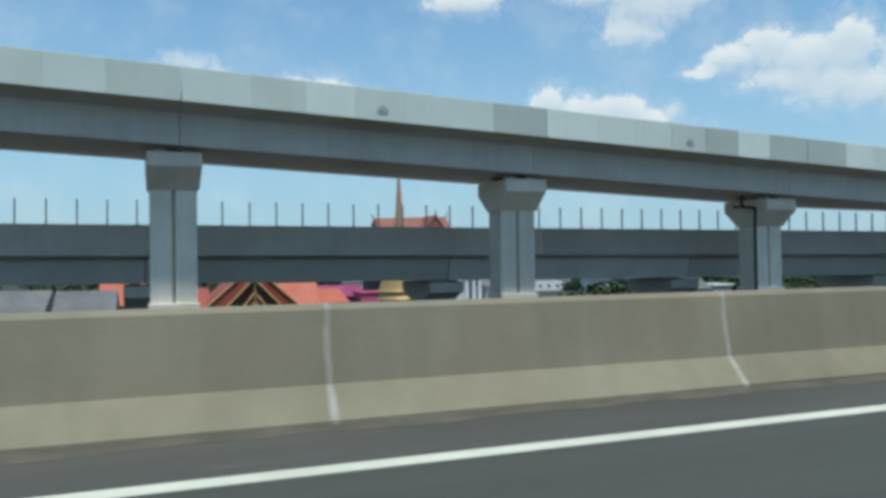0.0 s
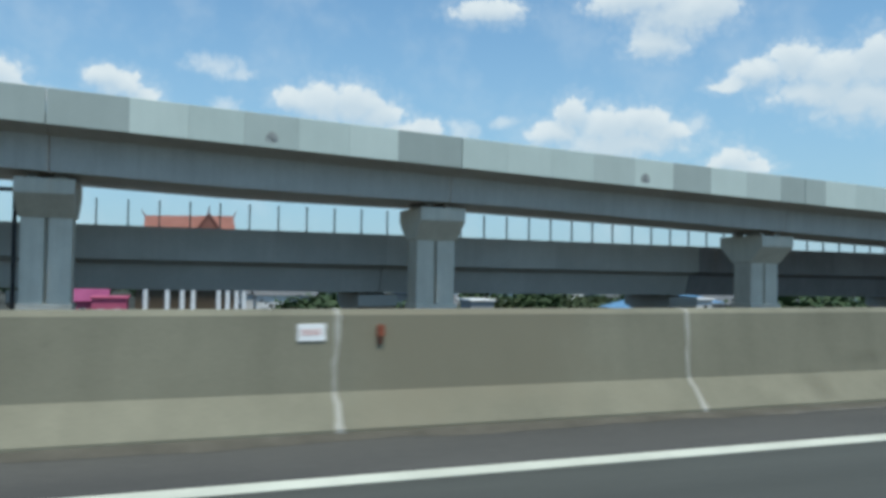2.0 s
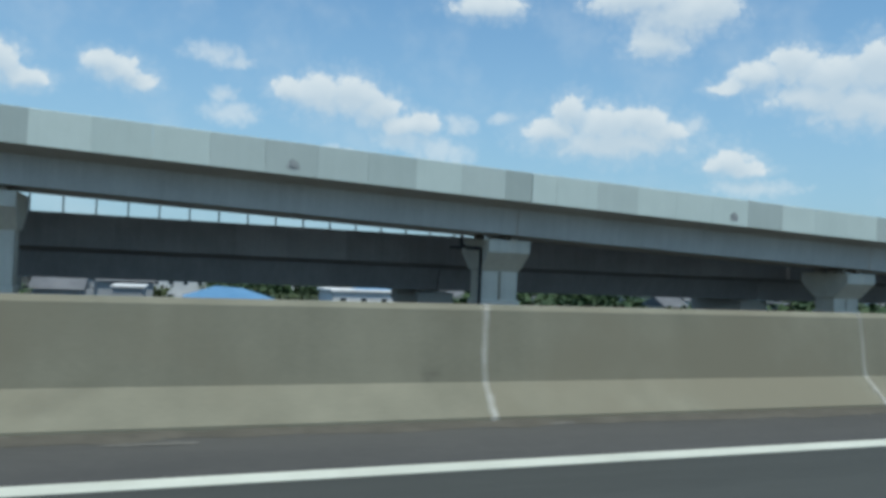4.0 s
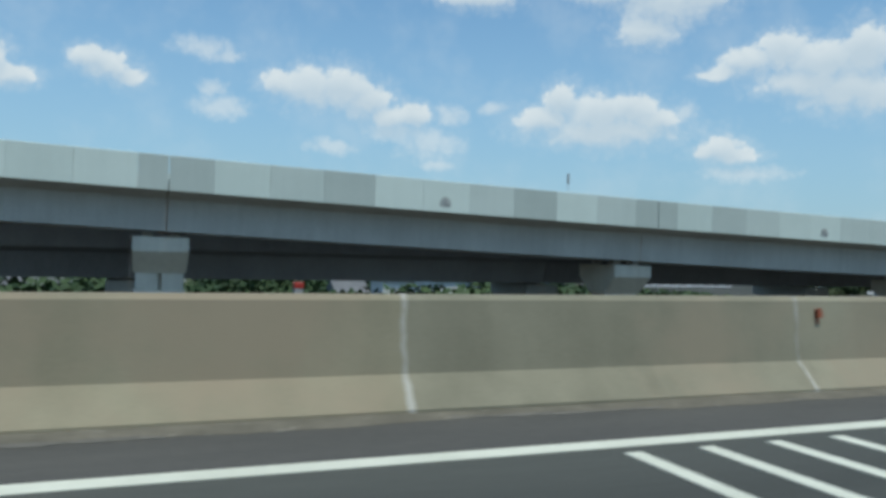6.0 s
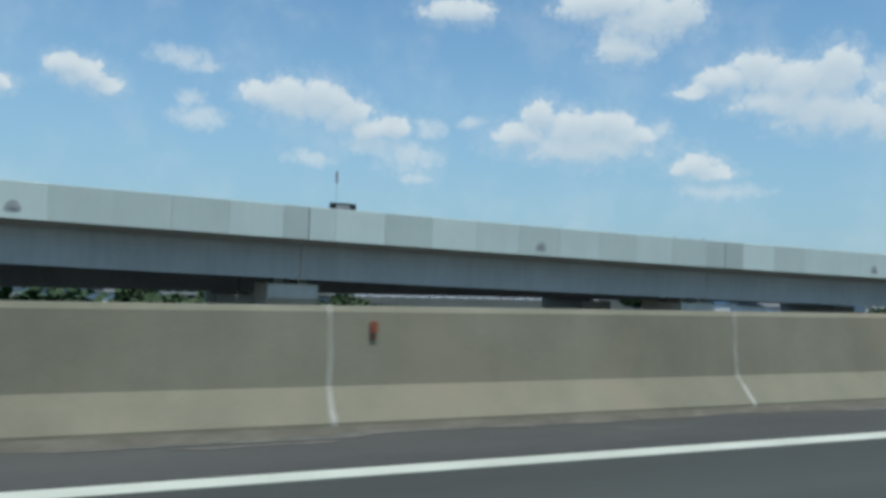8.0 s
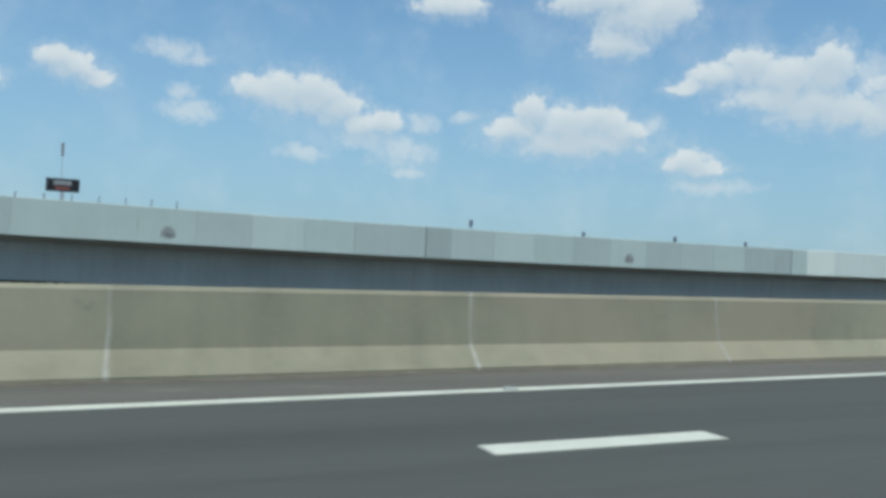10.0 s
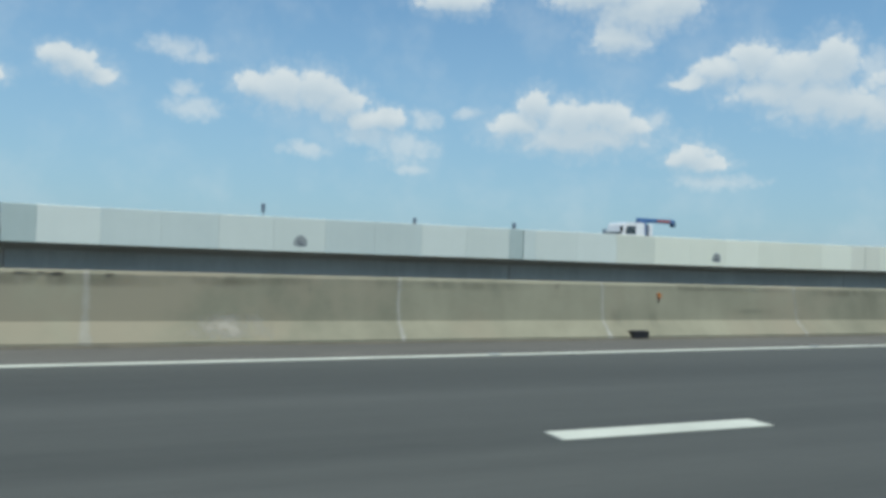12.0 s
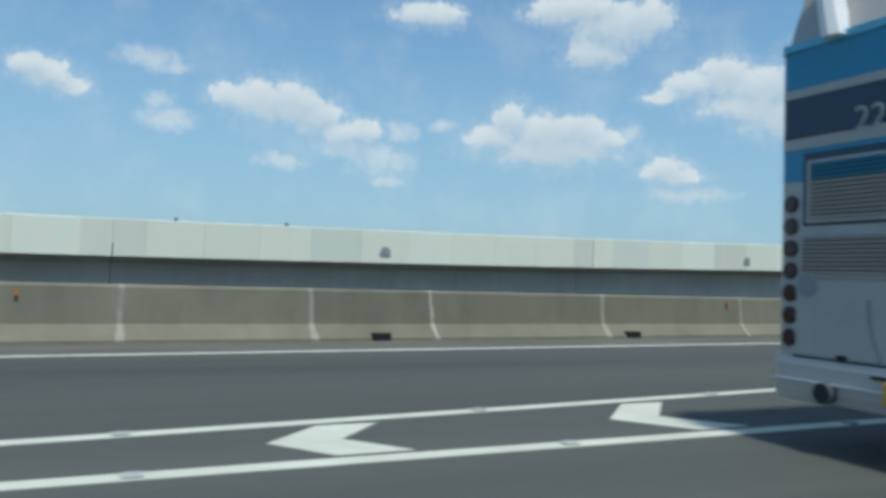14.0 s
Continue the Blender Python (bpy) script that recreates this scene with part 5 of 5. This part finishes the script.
    # flaps and axle block: unseen, added to keep light from under the coach
    for y in (-.42, -Wd + .42):
        part("mud_flap", boxes((2.1, 2.13, y - .24, y + .24, .16, .6), bevel=.005), "black", bus, "black flap added to block light under the coach")
    part("rear_axle", boxes((2.6, 3.2, -Wd + .3, -.3, .28, .62), bevel=.06), "black", bus)
    # side windows
    for side in (0, -Wd):
        for i in range(6):
            x0 = 1.2 + 1.6 * i
            part("side_window", boxes((x0, x0 + 1.5, side - .012, side + .012, 2.05, 2.95), bevel=.01), "glass", bus, "dark tinted side window")
    lettering("fleet_number", "22", .25, "bus_white", bus, pose(-.008, -.77, 2.385, 90, 0, -90), .004, "pale digits")
    # worn red patches along the foot of the navy belt
    for i, y in enumerate((-.13, -.31, -.52)):
        part("worn_patch", boxes((-.006, 0, y - .07, y + .07, 2.322, 2.345)), "lamp_dark", bus)
    tagged(bus, "blue and grey-white coach seen from behind, with round tail lamps", "coach")


build_bus()


# ---------------------------------------------------------------- crane truck on the ramp
def build_truck():
    x, y = 360.05, ramp_y(360.05) + 6.0
    z = ramp_top(x) - PARAPET + .50
    t = empty("crane_truck", pose(x, y, z) @ Matrix.Diagonal((1, 1, .95, 1)))
    bm = bmesh.new()
    out = [(-1.0, .9), (-1.0, 1.75), (-.75, 2.62), (-.55, 2.78), (1.0, 2.80), (1.12, 2.6), (1.12, .9)]
    rings = [[bm.verts.new((px, yy, pz)) for px, pz in out] for yy in (-1.1, 1.1)]
    bm.faces.new(rings[0])
    bm.faces.new(rings[1][::-1])
    for i in range(len(out)):
        bm.faces.new((rings[0][i], rings[1][i], rings[1][(i + 1) % len(out)], rings[0][(i + 1) % len(out)]))
    bmesh.ops.recalc_face_normals(bm, faces=bm.faces)
    bmesh.ops.bevel(bm, geom=bm.edges[:], offset=.05, segments=2, affect="EDGES")
    cab = part("cab", bm, "white", t, "white cab")
    part("side_window", plate([(-.70, 1.85), (-.55, 2.48), (.25, 2.50), (.25, 1.85)], -1.115, -1.09), "glass", cab, "dark side window")
    part("windscreen", boxes((-1.03, -.98, -.95, .95, 1.8, 2.0)), "glass", cab)
    part("mirror", boxes((-1.22, -1.02, -1.28, -1.12, 1.95, 2.45), bevel=.03), "black", cab, "black mirror")
    part("chassis", boxes((-.9, 7.0, -.5, .5, .6, .9), bevel=.02), "black", t)
    part("cargo_bed", boxes((2.6, 7.2, -1.15, 1.15, .9, 1.5), bevel=.02), "house_grey", t)
    part("crane_column", boxes((1.2, 1.8, -.4, .3, .9, 3.0), bevel=.06), "crane_blue", t, "blue crane column")
    part("outrigger_tank", boxes((2.0, 2.35, -.5, .5, .9, 2.75), bevel=.05), "white", t, "white tank")
    bm = boxes((1.15, 4.7, -.22, .16, 2.92, 3.26), bevel=.06)
    boom = part("boom", bm, "crane_blue", t, "blue folded boom")
    part("boom_panel", boxes((2.9, 4.2, -.235, -.21, 3.0, 3.2)), "sign_red", boom, "faded orange panel")
    part("boom_tip", boxes((4.4, 4.8, -.2, .14, 2.66, 3.05), bevel=.05), "bus_navy", boom)
    for wx in (-.1, 4.6, 5.8):
        for wy in (-1.0, 1.0):
            part("wheel", tube(bmesh.new(), (wx, wy - .14, .5), (wx, wy + .14, .5), .5, n=20), "black", t, "black tyre")
    tagged(t, "white truck with a blue folded loader crane on the ramp", "crane truck")


build_truck()


# ---------------------------------------------------------------- temple beside the viaducts
def gable(t, x0, x1, y, z0, z1, depth, tile, edge, name="roof_tier"):
    """A steep roof with its gable towards the road, gilt bargeboards and finials."""
    xm = (x0 + x1) / 2
    bm = bmesh.new()
    f = [bm.verts.new(v) for v in ((x0, y, z0), (x1, y, z0), (xm, y, z1))]
    b = [bm.verts.new((v.co.x, y + depth, v.co.z)) for v in f]
    bm.faces.new(f)
    bm.faces.new(b[::-1])
    for i in range(3):
        bm.faces.new((f[i], b[i], b[(i + 1) % 3], f[(i + 1) % 3]))
    bmesh.ops.recalc_face_normals(bm, faces=bm.faces)
    r = part(name, bm, tile, t)
    for a, c in (((x0, z0), (xm, z1)), ((x1, z0), (xm, z1))):
        part("bargeboard", tube(bmesh.new(), (a[0], y - .1, a[1]), (c[0], y - .1, c[1]), .17, n=6), edge, r, "gilt bargeboard")
    part("finial", tube(bmesh.new(), (xm, y, z1), (xm, y - .5, z1 + 1.6), .2, .03, 6), edge, r, "gilt horn finial")
    return r


t = empty("temple_gate_hall", pose(0, 0, 0))
part("wall", boxes((9.5, 22.5, 101, 112, GROUND, -4.4), bevel=.05), "house_white", t)
gable(t, 7.2, 21.6, 100.9, -5.2, 1.2, 12, "tile_red", "gold")
gable(t, 9.6, 19.2, 100.2, -5.4, -.4, 2, "lamp_dark", "gold")
gable(t, 11.8, 17.0, 99.6, -5.4, -2.2, 2, "tile_red", "gold")
gable(t, 13.1, 15.7, 99.1, -5.6, -3.4, 1, "lamp_dark", "gold", "pediment")
part("side_roof", sweep([16.5, 24.0], lambda x: [(104, -5.0), (108, -1.2), (112, -5.0)]), "tile_orange", t, "orange tiled side roof")
part("side_roof", sweep([3.2, 9.5], lambda x: [(102, -5.2), (107, -1.6), (112, -5.2)]), "tile_red", t, "red tiled side roof")
tagged(t, "ornate red-roofed temple hall with nested gilt gables", "temple")

t = empty("chedi", pose(34.0, 101, GROUND))
prof = [(4.2, 0), (4.2, 1.0), (3.6, 1.2), (3.4, 3.2), (3.0, 3.6), (2.7, 4.2), (2.55, 4.3), (2.75, 4.6), (2.5, 4.9), (2.45, 5.3), (2.7, 5.5), (2.45, 5.9), (2.4, 6.3), (2.6, 6.5), (2.4, 6.9),
        (2.2, 7.8), (1.9, 9.2), (1.3, 10.6), (1.15, 11.2), (1.25, 11.4)]
bm = bmesh.new()
rings = [[bm.verts.new((r * math.cos(2 * math.pi * i / 28), r * math.sin(2 * math.pi * i / 28), z)) for i in range(28)] for r, z in prof]
for r0, r1 in zip(rings, rings[1:]):
    for i in range(28):
        bm.faces.new((r0[i], r0[(i + 1) % 28], r1[(i + 1) % 28], r1[i]))
bm.faces.new(rings[-1])
bmesh.ops.scale(bm, vec=(1.16, 1.16, 1.0), verts=bm.verts)
part("bell", bm, "gold", t, "gilt ringed bell")
bm = bmesh.new()
z = 11.3
prof = []
for i in range(26):
    r = .86 * (1 - i / 27) + .05
    prof += [(r, z), (r * .9, z + .44)]
    z += .46
prof += [(.06, z), (.01, z + 1.5)]
rings = [[bm.verts.new((r * math.cos(2 * math.pi * i / 14), r * math.sin(2 * math.pi * i / 14), q)) for i in range(14)] for r, q in prof]
for r0, r1 in zip(rings, rings[1:]):
    for i in range(14):
        bm.faces.new((r0[i], r0[(i + 1) % 14], r1[(i + 1) % 14], r1[i]))
bm.faces.new(rings[-1])
part("spire", bm, "spire", t, "slender ringed spire of aged gold")
tagged(t, "golden temple chedi with a ringed bell and slender spire", "chedi")

t = empty("temple_hall", pose(62.0, 176, GROUND) @ Matrix.Scale(1.04, 4))
# wall painted dark to stand for the shaded interior behind the columns
part("wall", boxes((-10, 9.5, -4, 5, 0, 13), bevel=.05), "bark", t, "wall coloured dark as the shaded interior")
for w, z0, z1, d in ((11.8, 13.0, 17.0, 7.5), (9.0, 15.6, 20.2, 6.0)):
    bm = bmesh.new()
    f = [bm.verts.new(v) for v in ((-w, -d, z0), (-w, d, z0), (-w + .4, 0, z1), (w, -d, z0), (w, d, z0), (w - .4, 0, z1 + .5))]
    for q in ((0, 1, 2), (3, 5, 4), (0, 2, 5, 3), (1, 4, 5, 2), (0, 3, 4, 1)):
        bm.faces.new([f[i] for i in q])
    bmesh.ops.recalc_face_normals(bm, faces=bm.faces)
    rf = part("roof_tier", bm, "tile_faded", t, "terracotta tiled roof tier")
    part("finial", tube(bmesh.new(), (w - .4, 0, z1), (w + .3, 0, z1 + 1.6), .22, .04, 6), "tile_faded", rf)
    part("finial", tube(bmesh.new(), (-w + .4, 0, z1 - .2), (-w - .3, 0, z1 + 1.1), .22, .04, 6), "tile_faded", rf)
r = gable(t, -1.0, 7.5, -7.6, 14.5, 20.6, 7, "tile_faded", "tile_faded", "cross_gable")
tagged(t, "temple hall with tiered terracotta roofs and horn finials", "temple")

t = empty("temple_colonnade", pose(0, 0, GROUND))
part("lintel", boxes((52, 73.5, 156.4, 159.6, 9.4, 10.4), bevel=.1), "house_white", t)
part("plinth", boxes((51, 74.5, 155.5, 161, 0, .6), bevel=.05), "house_grey", t)
for cx in (53.6, 57.5, 60.2, 62.2, 66.9, 68.6, 70.3, 71.7):
    bm = bmesh.new()
    tube(bm, (cx, 158, .6), (cx, 158, 9.4), .46, .42, 12)
    tube(bm, (cx, 158, 9.0), (cx, 158, 9.4), .42, .6, 12)
    part("column", bm, "white", t, "round white column")
tagged(t, "row of tall white columns in front of a temple hall", "colonnade")


# ---------------------------------------------------------------- houses
def house(x, y, w, d, h, wall, roof, pitch=1.6, label="", flat=False):
    t = empty("house", pose(x, y, GROUND, 0, 0, random.uniform(-9, 9)))
    part("wall", boxes((-w / 2, w / 2, -d / 2, d / 2, 0, h), bevel=.03), wall, t)
    if flat:
        part("roof", boxes((-w / 2 - .3, w / 2 + .3, -d / 2 - .3, d / 2 + .3, h, h + .35), bevel=.04), roof, t)
    else:
        bm = bmesh.new()
        o = .5
        f = [bm.verts.new(v) for v in ((-w / 2 - o, -d / 2 - o, h), (w / 2 + o, -d / 2 - o, h), (w / 2 + o, d / 2 + o, h), (-w / 2 - o, d / 2 + o, h), (-w / 2 - o, 0, h + pitch), (w / 2 + o, 0, h + pitch))]
        for q in ((0, 1, 5, 4), (2, 3, 4, 5), (0, 4, 3), (1, 2, 5), (0, 3, 2, 1)):
            bm.faces.new([f[i] for i in q])
        bmesh.ops.recalc_face_normals(bm, faces=bm.faces)
        part("roof", bm, roof, t)
    n = max(2, int(w / 2.6))
    for fl in range(max(1, int(h / 3))):
        for i in range(n):
            cx = -w / 2 + w * (i + .5) / n
            wn = part("window", boxes((cx - .55, cx + .55, -d / 2 - .04, -d / 2 + .02, fl * 3 + 1.0, fl * 3 + 2.3)), "white", t)
            part("pane", boxes((cx - .46, cx + .46, -d / 2 - .05, -d / 2 - .03, fl * 3 + 1.08, fl * 3 + 2.22)), "glass", wn)
    part("door", boxes((-w / 2 + .6, -w / 2 + 1.5, -d / 2 - .05, -d / 2, 0, 2.1)), "bark", t)
    return tagged(t, label, "house", "houses below the viaduct")


WALLS = {"house_white": "white-plastered", "house_grey": "grey-rendered", "pink": "pink-painted"}
ROOFS = {"roof_grey": "grey metal roof", "tile_orange": "orange tiled roof", "tile_red": "red tiled roof", "roof_blue": "blue sheet roof", "purple": "dark pink roof", "house_white": "white flat roof", "pink": "pink flat roof"}


def put_house(x, y, w, d, h, wall, roof, flat=False, pitch=1.6):
    house(x, y, w, d, h, wall, roof, pitch, "%s house with a %s among other low houses" % (WALLS[wall], ROOFS[roof]), flat)


put_house(-13, 97, 9, 8, 5.4, "house_grey", "roof_grey", pitch=2.4)
put_house(-4.6, 99, 5.5, 8, 5.2, "house_grey", "roof_grey", pitch=2.4)
put_house(-.6, 106, 5, 8, 5.6, "house_grey", "tile_orange", pitch=2.6)
put_house(26, 118, 7, 8, 4.6, "pink", "tile_orange", pitch=2.0)
put_house(41, 167, 11, 9, 3.5, "pink", "purple", pitch=2.3)
put_house(47.5, 160, 6, 6, 4.2, "pink", "pink", flat=True)
for x, y, w, d, h, wall, roof, fl in ((137.5, 110, 9, 7, 6.0, "house_white", "house_white", True), (152, 116, 9, 7, 5.0, "house_grey", "roof_grey", False), (163, 110, 5, 6, 5.7, "house_white", "roof_grey", True),
                                      (191, 110, 4, 6, 5.0, "house_white", "roof_grey", False), (205.5, 110, 6, 6, 6.6, "house_white", "house_white", True), (226, 121, 5, 7, 5.3, "house_grey", "roof_grey", True),
                                      (214, 140, 6, 7, 5.0, "house_white", "roof_grey", False), (98, 121, 6, 6, 4.9, "house_grey", "roof_grey", False),
                                      (107, 124, 4, 6, 5.2, "house_grey", "house_white", True)):
    put_house(x, y, w, d, h, wall, roof, fl)
rng = random.Random(5)
for i in range(60):
    x = 60 + i * 8.0 + rng.uniform(-5, 5)
    y = rng.choice((135, 170, 215, 260, 310)) + rng.uniform(-14, 14)
    if 45 < x < 80 and y < 185:
        y += 60
    if 250 < x < 350 and y < 300:
        y += 180
    wall = rng.choice(("house_white", "house_white", "house_grey", "house_white"))
    roof = rng.choice(("roof_grey", "roof_grey", "roof_grey", "tile_orange", "tile_red", "roof_blue", "house_white"))
    if x < 150:
        roof = "roof_grey"
    hmax = 5.3 - (y - 130) * .009
    put_house(x, y, rng.uniform(6, 13), rng.uniform(6, 9), hmax + rng.uniform(-.5, 1.2), wall, roof, rng.random() < .3, rng.uniform(1, 2))
for x, y in ((118, 92), (140, 110)):
    t = empty("market_tent", pose(x, y, GROUND))
    bm = bmesh.new()
    f = [bm.verts.new(v) for v in ((-5, -3, 5.6), (5, -3, 5.6), (5, 3, 5.6), (-5, 3, 5.6), (-1.5, 0, 6.9), (1.5, 0, 6.7))]
    for q in ((0, 1, 5, 4), (2, 3, 4, 5), (0, 4, 3), (1, 2, 5)):
        bm.faces.new([f[i] for i in q])
    part("canopy", bm, "roof_blue", t, "blue tarpaulin canopy")
    for sx in (-4.8, 4.8):
        for sy in (-2.8, 2.8):
            part("pole", tube(bmesh.new(), (sx, sy, 0), (sx, sy, 5.6), .06, n=6), "steel", t)
    tagged(t, "blue tarpaulin tent on poles", "tent", "tarpaulin tents")
t = empty("warning_post", pose(179.7, 88, GROUND))
part("post", boxes((-.5, .5, -.5, .5, 0, 6.3), bevel=.04), "house_grey", t)
part("lamp_box", boxes((-.55, .55, -.55, .55, 6.3, 6.95), bevel=.05), "red", t, "red box on top")
tagged(t, "grey square post topped with a red box", "post")


# ---------------------------------------------------------------- trees
def tree_mesh(seed, height, spread, leafmat):
    rng = random.Random(seed)
    bm = bmesh.new()
    tube(bm, (0, 0, 0), (0, 0, height * .45), .26, .17, 7)
    tips = []
    for i in range(6):
        a = i * 1.05 + rng.uniform(-.3, .3)
        z0 = height * rng.uniform(.28, .45)
        tip = (math.cos(a) * spread * .5, math.sin(a) * spread * .5, height * rng.uniform(.6, .85))
        tube(bm, (0, 0, z0), tip, .11, .04, 5)
        tips.append(tip)
    trunk = mesh_of("trunk", bm, "bark")
    bm = bmesh.new()
    for i in range(620):
        c = Vector(rng.choice(tips)) * rng.uniform(.75, 1.12) + Vector((rng.gauss(0, 1), rng.gauss(0, 1), rng.gauss(0, .75))) * spread * .24
        c.z = min(max(c.z, height * .36), height * 1.05)
        s = rng.uniform(.16, .42) * spread * .2 + .12
        q = Euler((rng.uniform(-1.1, 1.1), rng.uniform(-1.1, 1.1), rng.uniform(0, 6.3)))
        vs = [bm.verts.new(c + (q.to_matrix() @ Vector(v)) * s) for v in ((-1, -.5, 0), (0, -.8, .15), (1, -.3, 0), (.7, .7, -.1), (-.5, .8, .1))]
        bm.faces.new(vs)
    return trunk, mesh_of("crown", bm, leafmat)


TREES = [tree_mesh(1, 6.2, 5.5, "leaf"), tree_mesh(2, 5.2, 4.6, "leaf"), tree_mesh(3, 4.6, 5.2, "leaf_dry"), tree_mesh(4, 6.8, 6.4, "leaf"), tree_mesh(5, 3.6, 4.2, "leaf_dry")]


def tree(x, y, k, s):
    t = empty("tree", pose(x, y, GROUND, 0, 0, random.uniform(0, 360)) @ Matrix.Scale(s, 4))
    part("trunk", TREES[k][0], None, t)
    part("crown", TREES[k][1], None, t)
    tagged(t, "leafy broadleaf tree with a " + ("yellow-green" if k in (2, 4) else "dark green") + " crown", "tree", "trees below the viaduct")


rng = random.Random(11)
for i in range(18):
    tree(92 + rng.uniform(-6, 22), 104 + rng.uniform(-8, 9), rng.choice((1, 2, 4, 4)), rng.uniform(.6, .85))
for i in range(16):
    tree(80 + rng.uniform(-9, 11), 116 + rng.uniform(-10, 12), rng.choice((0, 1, 2)), rng.uniform(.75, 1.0))
for i in range(170):
    x = rng.choice((128, 152, 172, 190, 214, 232, 246, 365, 380, 395, 410)) + rng.gauss(0, 6)
    y = rng.uniform(105, 200)
    if rng.random() < .25:
        x, y = rng.uniform(-60, 120), rng.uniform(200, 330)
    tree(x, y, rng.randrange(5), rng.uniform(.55, .95) + (y - 110) * .0025)
for i in range(60):
    tree(rng.choice((150, 176, 200, 226, 240)) + rng.gauss(0, 7), rng.uniform(80, 106), rng.choice((0, 1, 1, 2, 4)), rng.uniform(.85, 1.15))
for i in range(70):
    tree(rng.uniform(-150, 900), rng.uniform(330, 700), rng.randrange(5), rng.uniform(1.1, 1.7))


# ---------------------------------------------------------------- parked cars
def car():
    c = empty("parked_car", pose(286, 262, GROUND, 0, 0, 8))
    bm = bmesh.new()
    out = [(-2.1, .35), (-2.15, .8), (-1.9, .95), (-1.2, 1.0), (1.1, 1.0), (2.0, .85), (2.15, .6), (2.1, .35)]
    cabin = [(-1.7, .98), (-1.15, 1.45), (.35, 1.47), (1.05, .98)]
    for o, w in ((out, .85),):
        r = [[bm.verts.new((px, yy, pz)) for px, pz in o] for yy in (-w, w)]
        bm.faces.new(r[0])
        bm.faces.new(r[1][::-1])
        for i in range(len(o)):
            bm.faces.new((r[0][i], r[1][i], r[1][(i + 1) % len(o)], r[0][(i + 1) % len(o)]))
    bmesh.ops.recalc_face_normals(bm, faces=bm.faces)
    part("body", bm, "white", c)
    bm = bmesh.new()
    r = [[bm.verts.new((px, yy * (1 if pz < 1 else .85), pz)) for px, pz in cabin] for yy in (-.78, .78)]
    bm.faces.new(r[0])
    bm.faces.new(r[1][::-1])
    for i in range(4):
        bm.faces.new((r[0][i], r[1][i], r[1][(i + 1) % 4], r[0][(i + 1) % 4]))
    bmesh.ops.recalc_face_normals(bm, faces=bm.faces)
    part("cabin", bm, "glass", c, "dark glazed cabin")
    part("roof", boxes((-1.15, .35, -.66, .66, 1.45, 1.5), bevel=.02), "white", c)
    for wx in (-1.35, 1.3):
        for wy in (-.8, .8):
            part("wheel", tube(bmesh.new(), (wx, wy - .09, .32), (wx, wy + .09, .32), .32, n=12), "black", c, "black tyre")
    return tagged(c, "white saloon car parked in a row", "car", "cars in the car park")


c0 = car()
for r in range(5):
    for i in range(20):
        if r or i:
            copy_thing(c0, pose(286 + i * 5.6 + r * 2, 262 + r * 15, GROUND, 0, 0, 8))

# ---------------------------------------------------------------- far things above the parapet
t = empty("billboard", pose(262.5, 166, GROUND))
part("post", tube(bmesh.new(), (0, 0, 0), (0, 0, 21.6), .35, .28, 12), "steel", t)
bd = part("panel", boxes((-2.9, 2.9, -.35, .35, 21.7, 24.2), bevel=.05), "black", t, "black display panel")
part("lettering", boxes((-1.6, 1.5, -.38, -.34, 22.9, 23.8)), "house_grey", bd, "pale lettering")
part("lettering", boxes((-1.3, 1.2, -.38, -.34, 22.1, 22.5)), "sign_red", bd, "red lettering")
tagged(t, "black billboard on a tall steel post", "billboard")
t = empty("antenna_mast", pose(262.0, 170, GROUND))
part("mast", tube(bmesh.new(), (0, 0, 0), (0, 0, 31), .12, .07, 8), "steel", t)
part("antenna", boxes((-.25, .25, -.2, .2, 29.0, 31.6), bevel=.04), "house_grey", t, "grey antenna box")
tagged(t, "thin mast with a grey antenna box", "mast")


def lamp(x, y, top, s=1.0):
    t = empty("street_lamp", pose(x, y, GROUND))
    h = top - GROUND
    part("pole", tube(bmesh.new(), (0, 0, 0), (0, 0, h - 1.2 * s), .13, .08, 8), "pole_dark", t)
    part("lamp_head", boxes((-.5 * s, .35 * s, -.3, .3, h - 1.9 * s, h), bevel=.1), "pole_dark", t, "dark lamp head")
    tagged(t, "dark street lamp post showing above the ramp", "street lamp", "far street lamps")


for x, y, z in ((356, 180, 13.2), (397.4, 191, 12.5), (420.5, 179, 12.0), (452, 184, 12.0)):
    lamp(x, y, z)
t = empty("office_building", pose(664, 246, GROUND))
part("core", boxes((11, 60, 0, 8, 0, 39), bevel=.1), "blue_glass", t, "blue glass facade")
part("roof", boxes((11, 64, -4, 8, 39, 42), bevel=.2), "pole_light", t, "grey overhanging roof slab")
part("side_wing", boxes((0, 11, 1, 7, 0, 30.5), bevel=.1), "blue_glass", t, "dark glass side wing")
part("wing_roof", boxes((-.4, 11, .6, 7.4, 30.5, 31.3)), "house_grey", t)
part("stair_tower", boxes((10.6, 21, -1.5, 0, 0, 39), bevel=.1), "roof_grey", t, "dark stair tower")
part("fin", boxes((21, 24, -1.2, 0, 0, 33.5)), "white", t, "white facade fin")
for i in range(12):
    part("floor_band", boxes((24, 60.2, -.25, 0, 2.5 + 3.0 * i, 3.1 + 3.0 * i)), "house_grey", t)
for i in range(10):
    part("mullion", boxes((25 + 3.6 * i, 25.25 + 3.6 * i, -.3, -.02, 0, 39)), "house_grey", t)
tagged(t, "modern office building with blue glass and an overhanging grey roof", "office building")
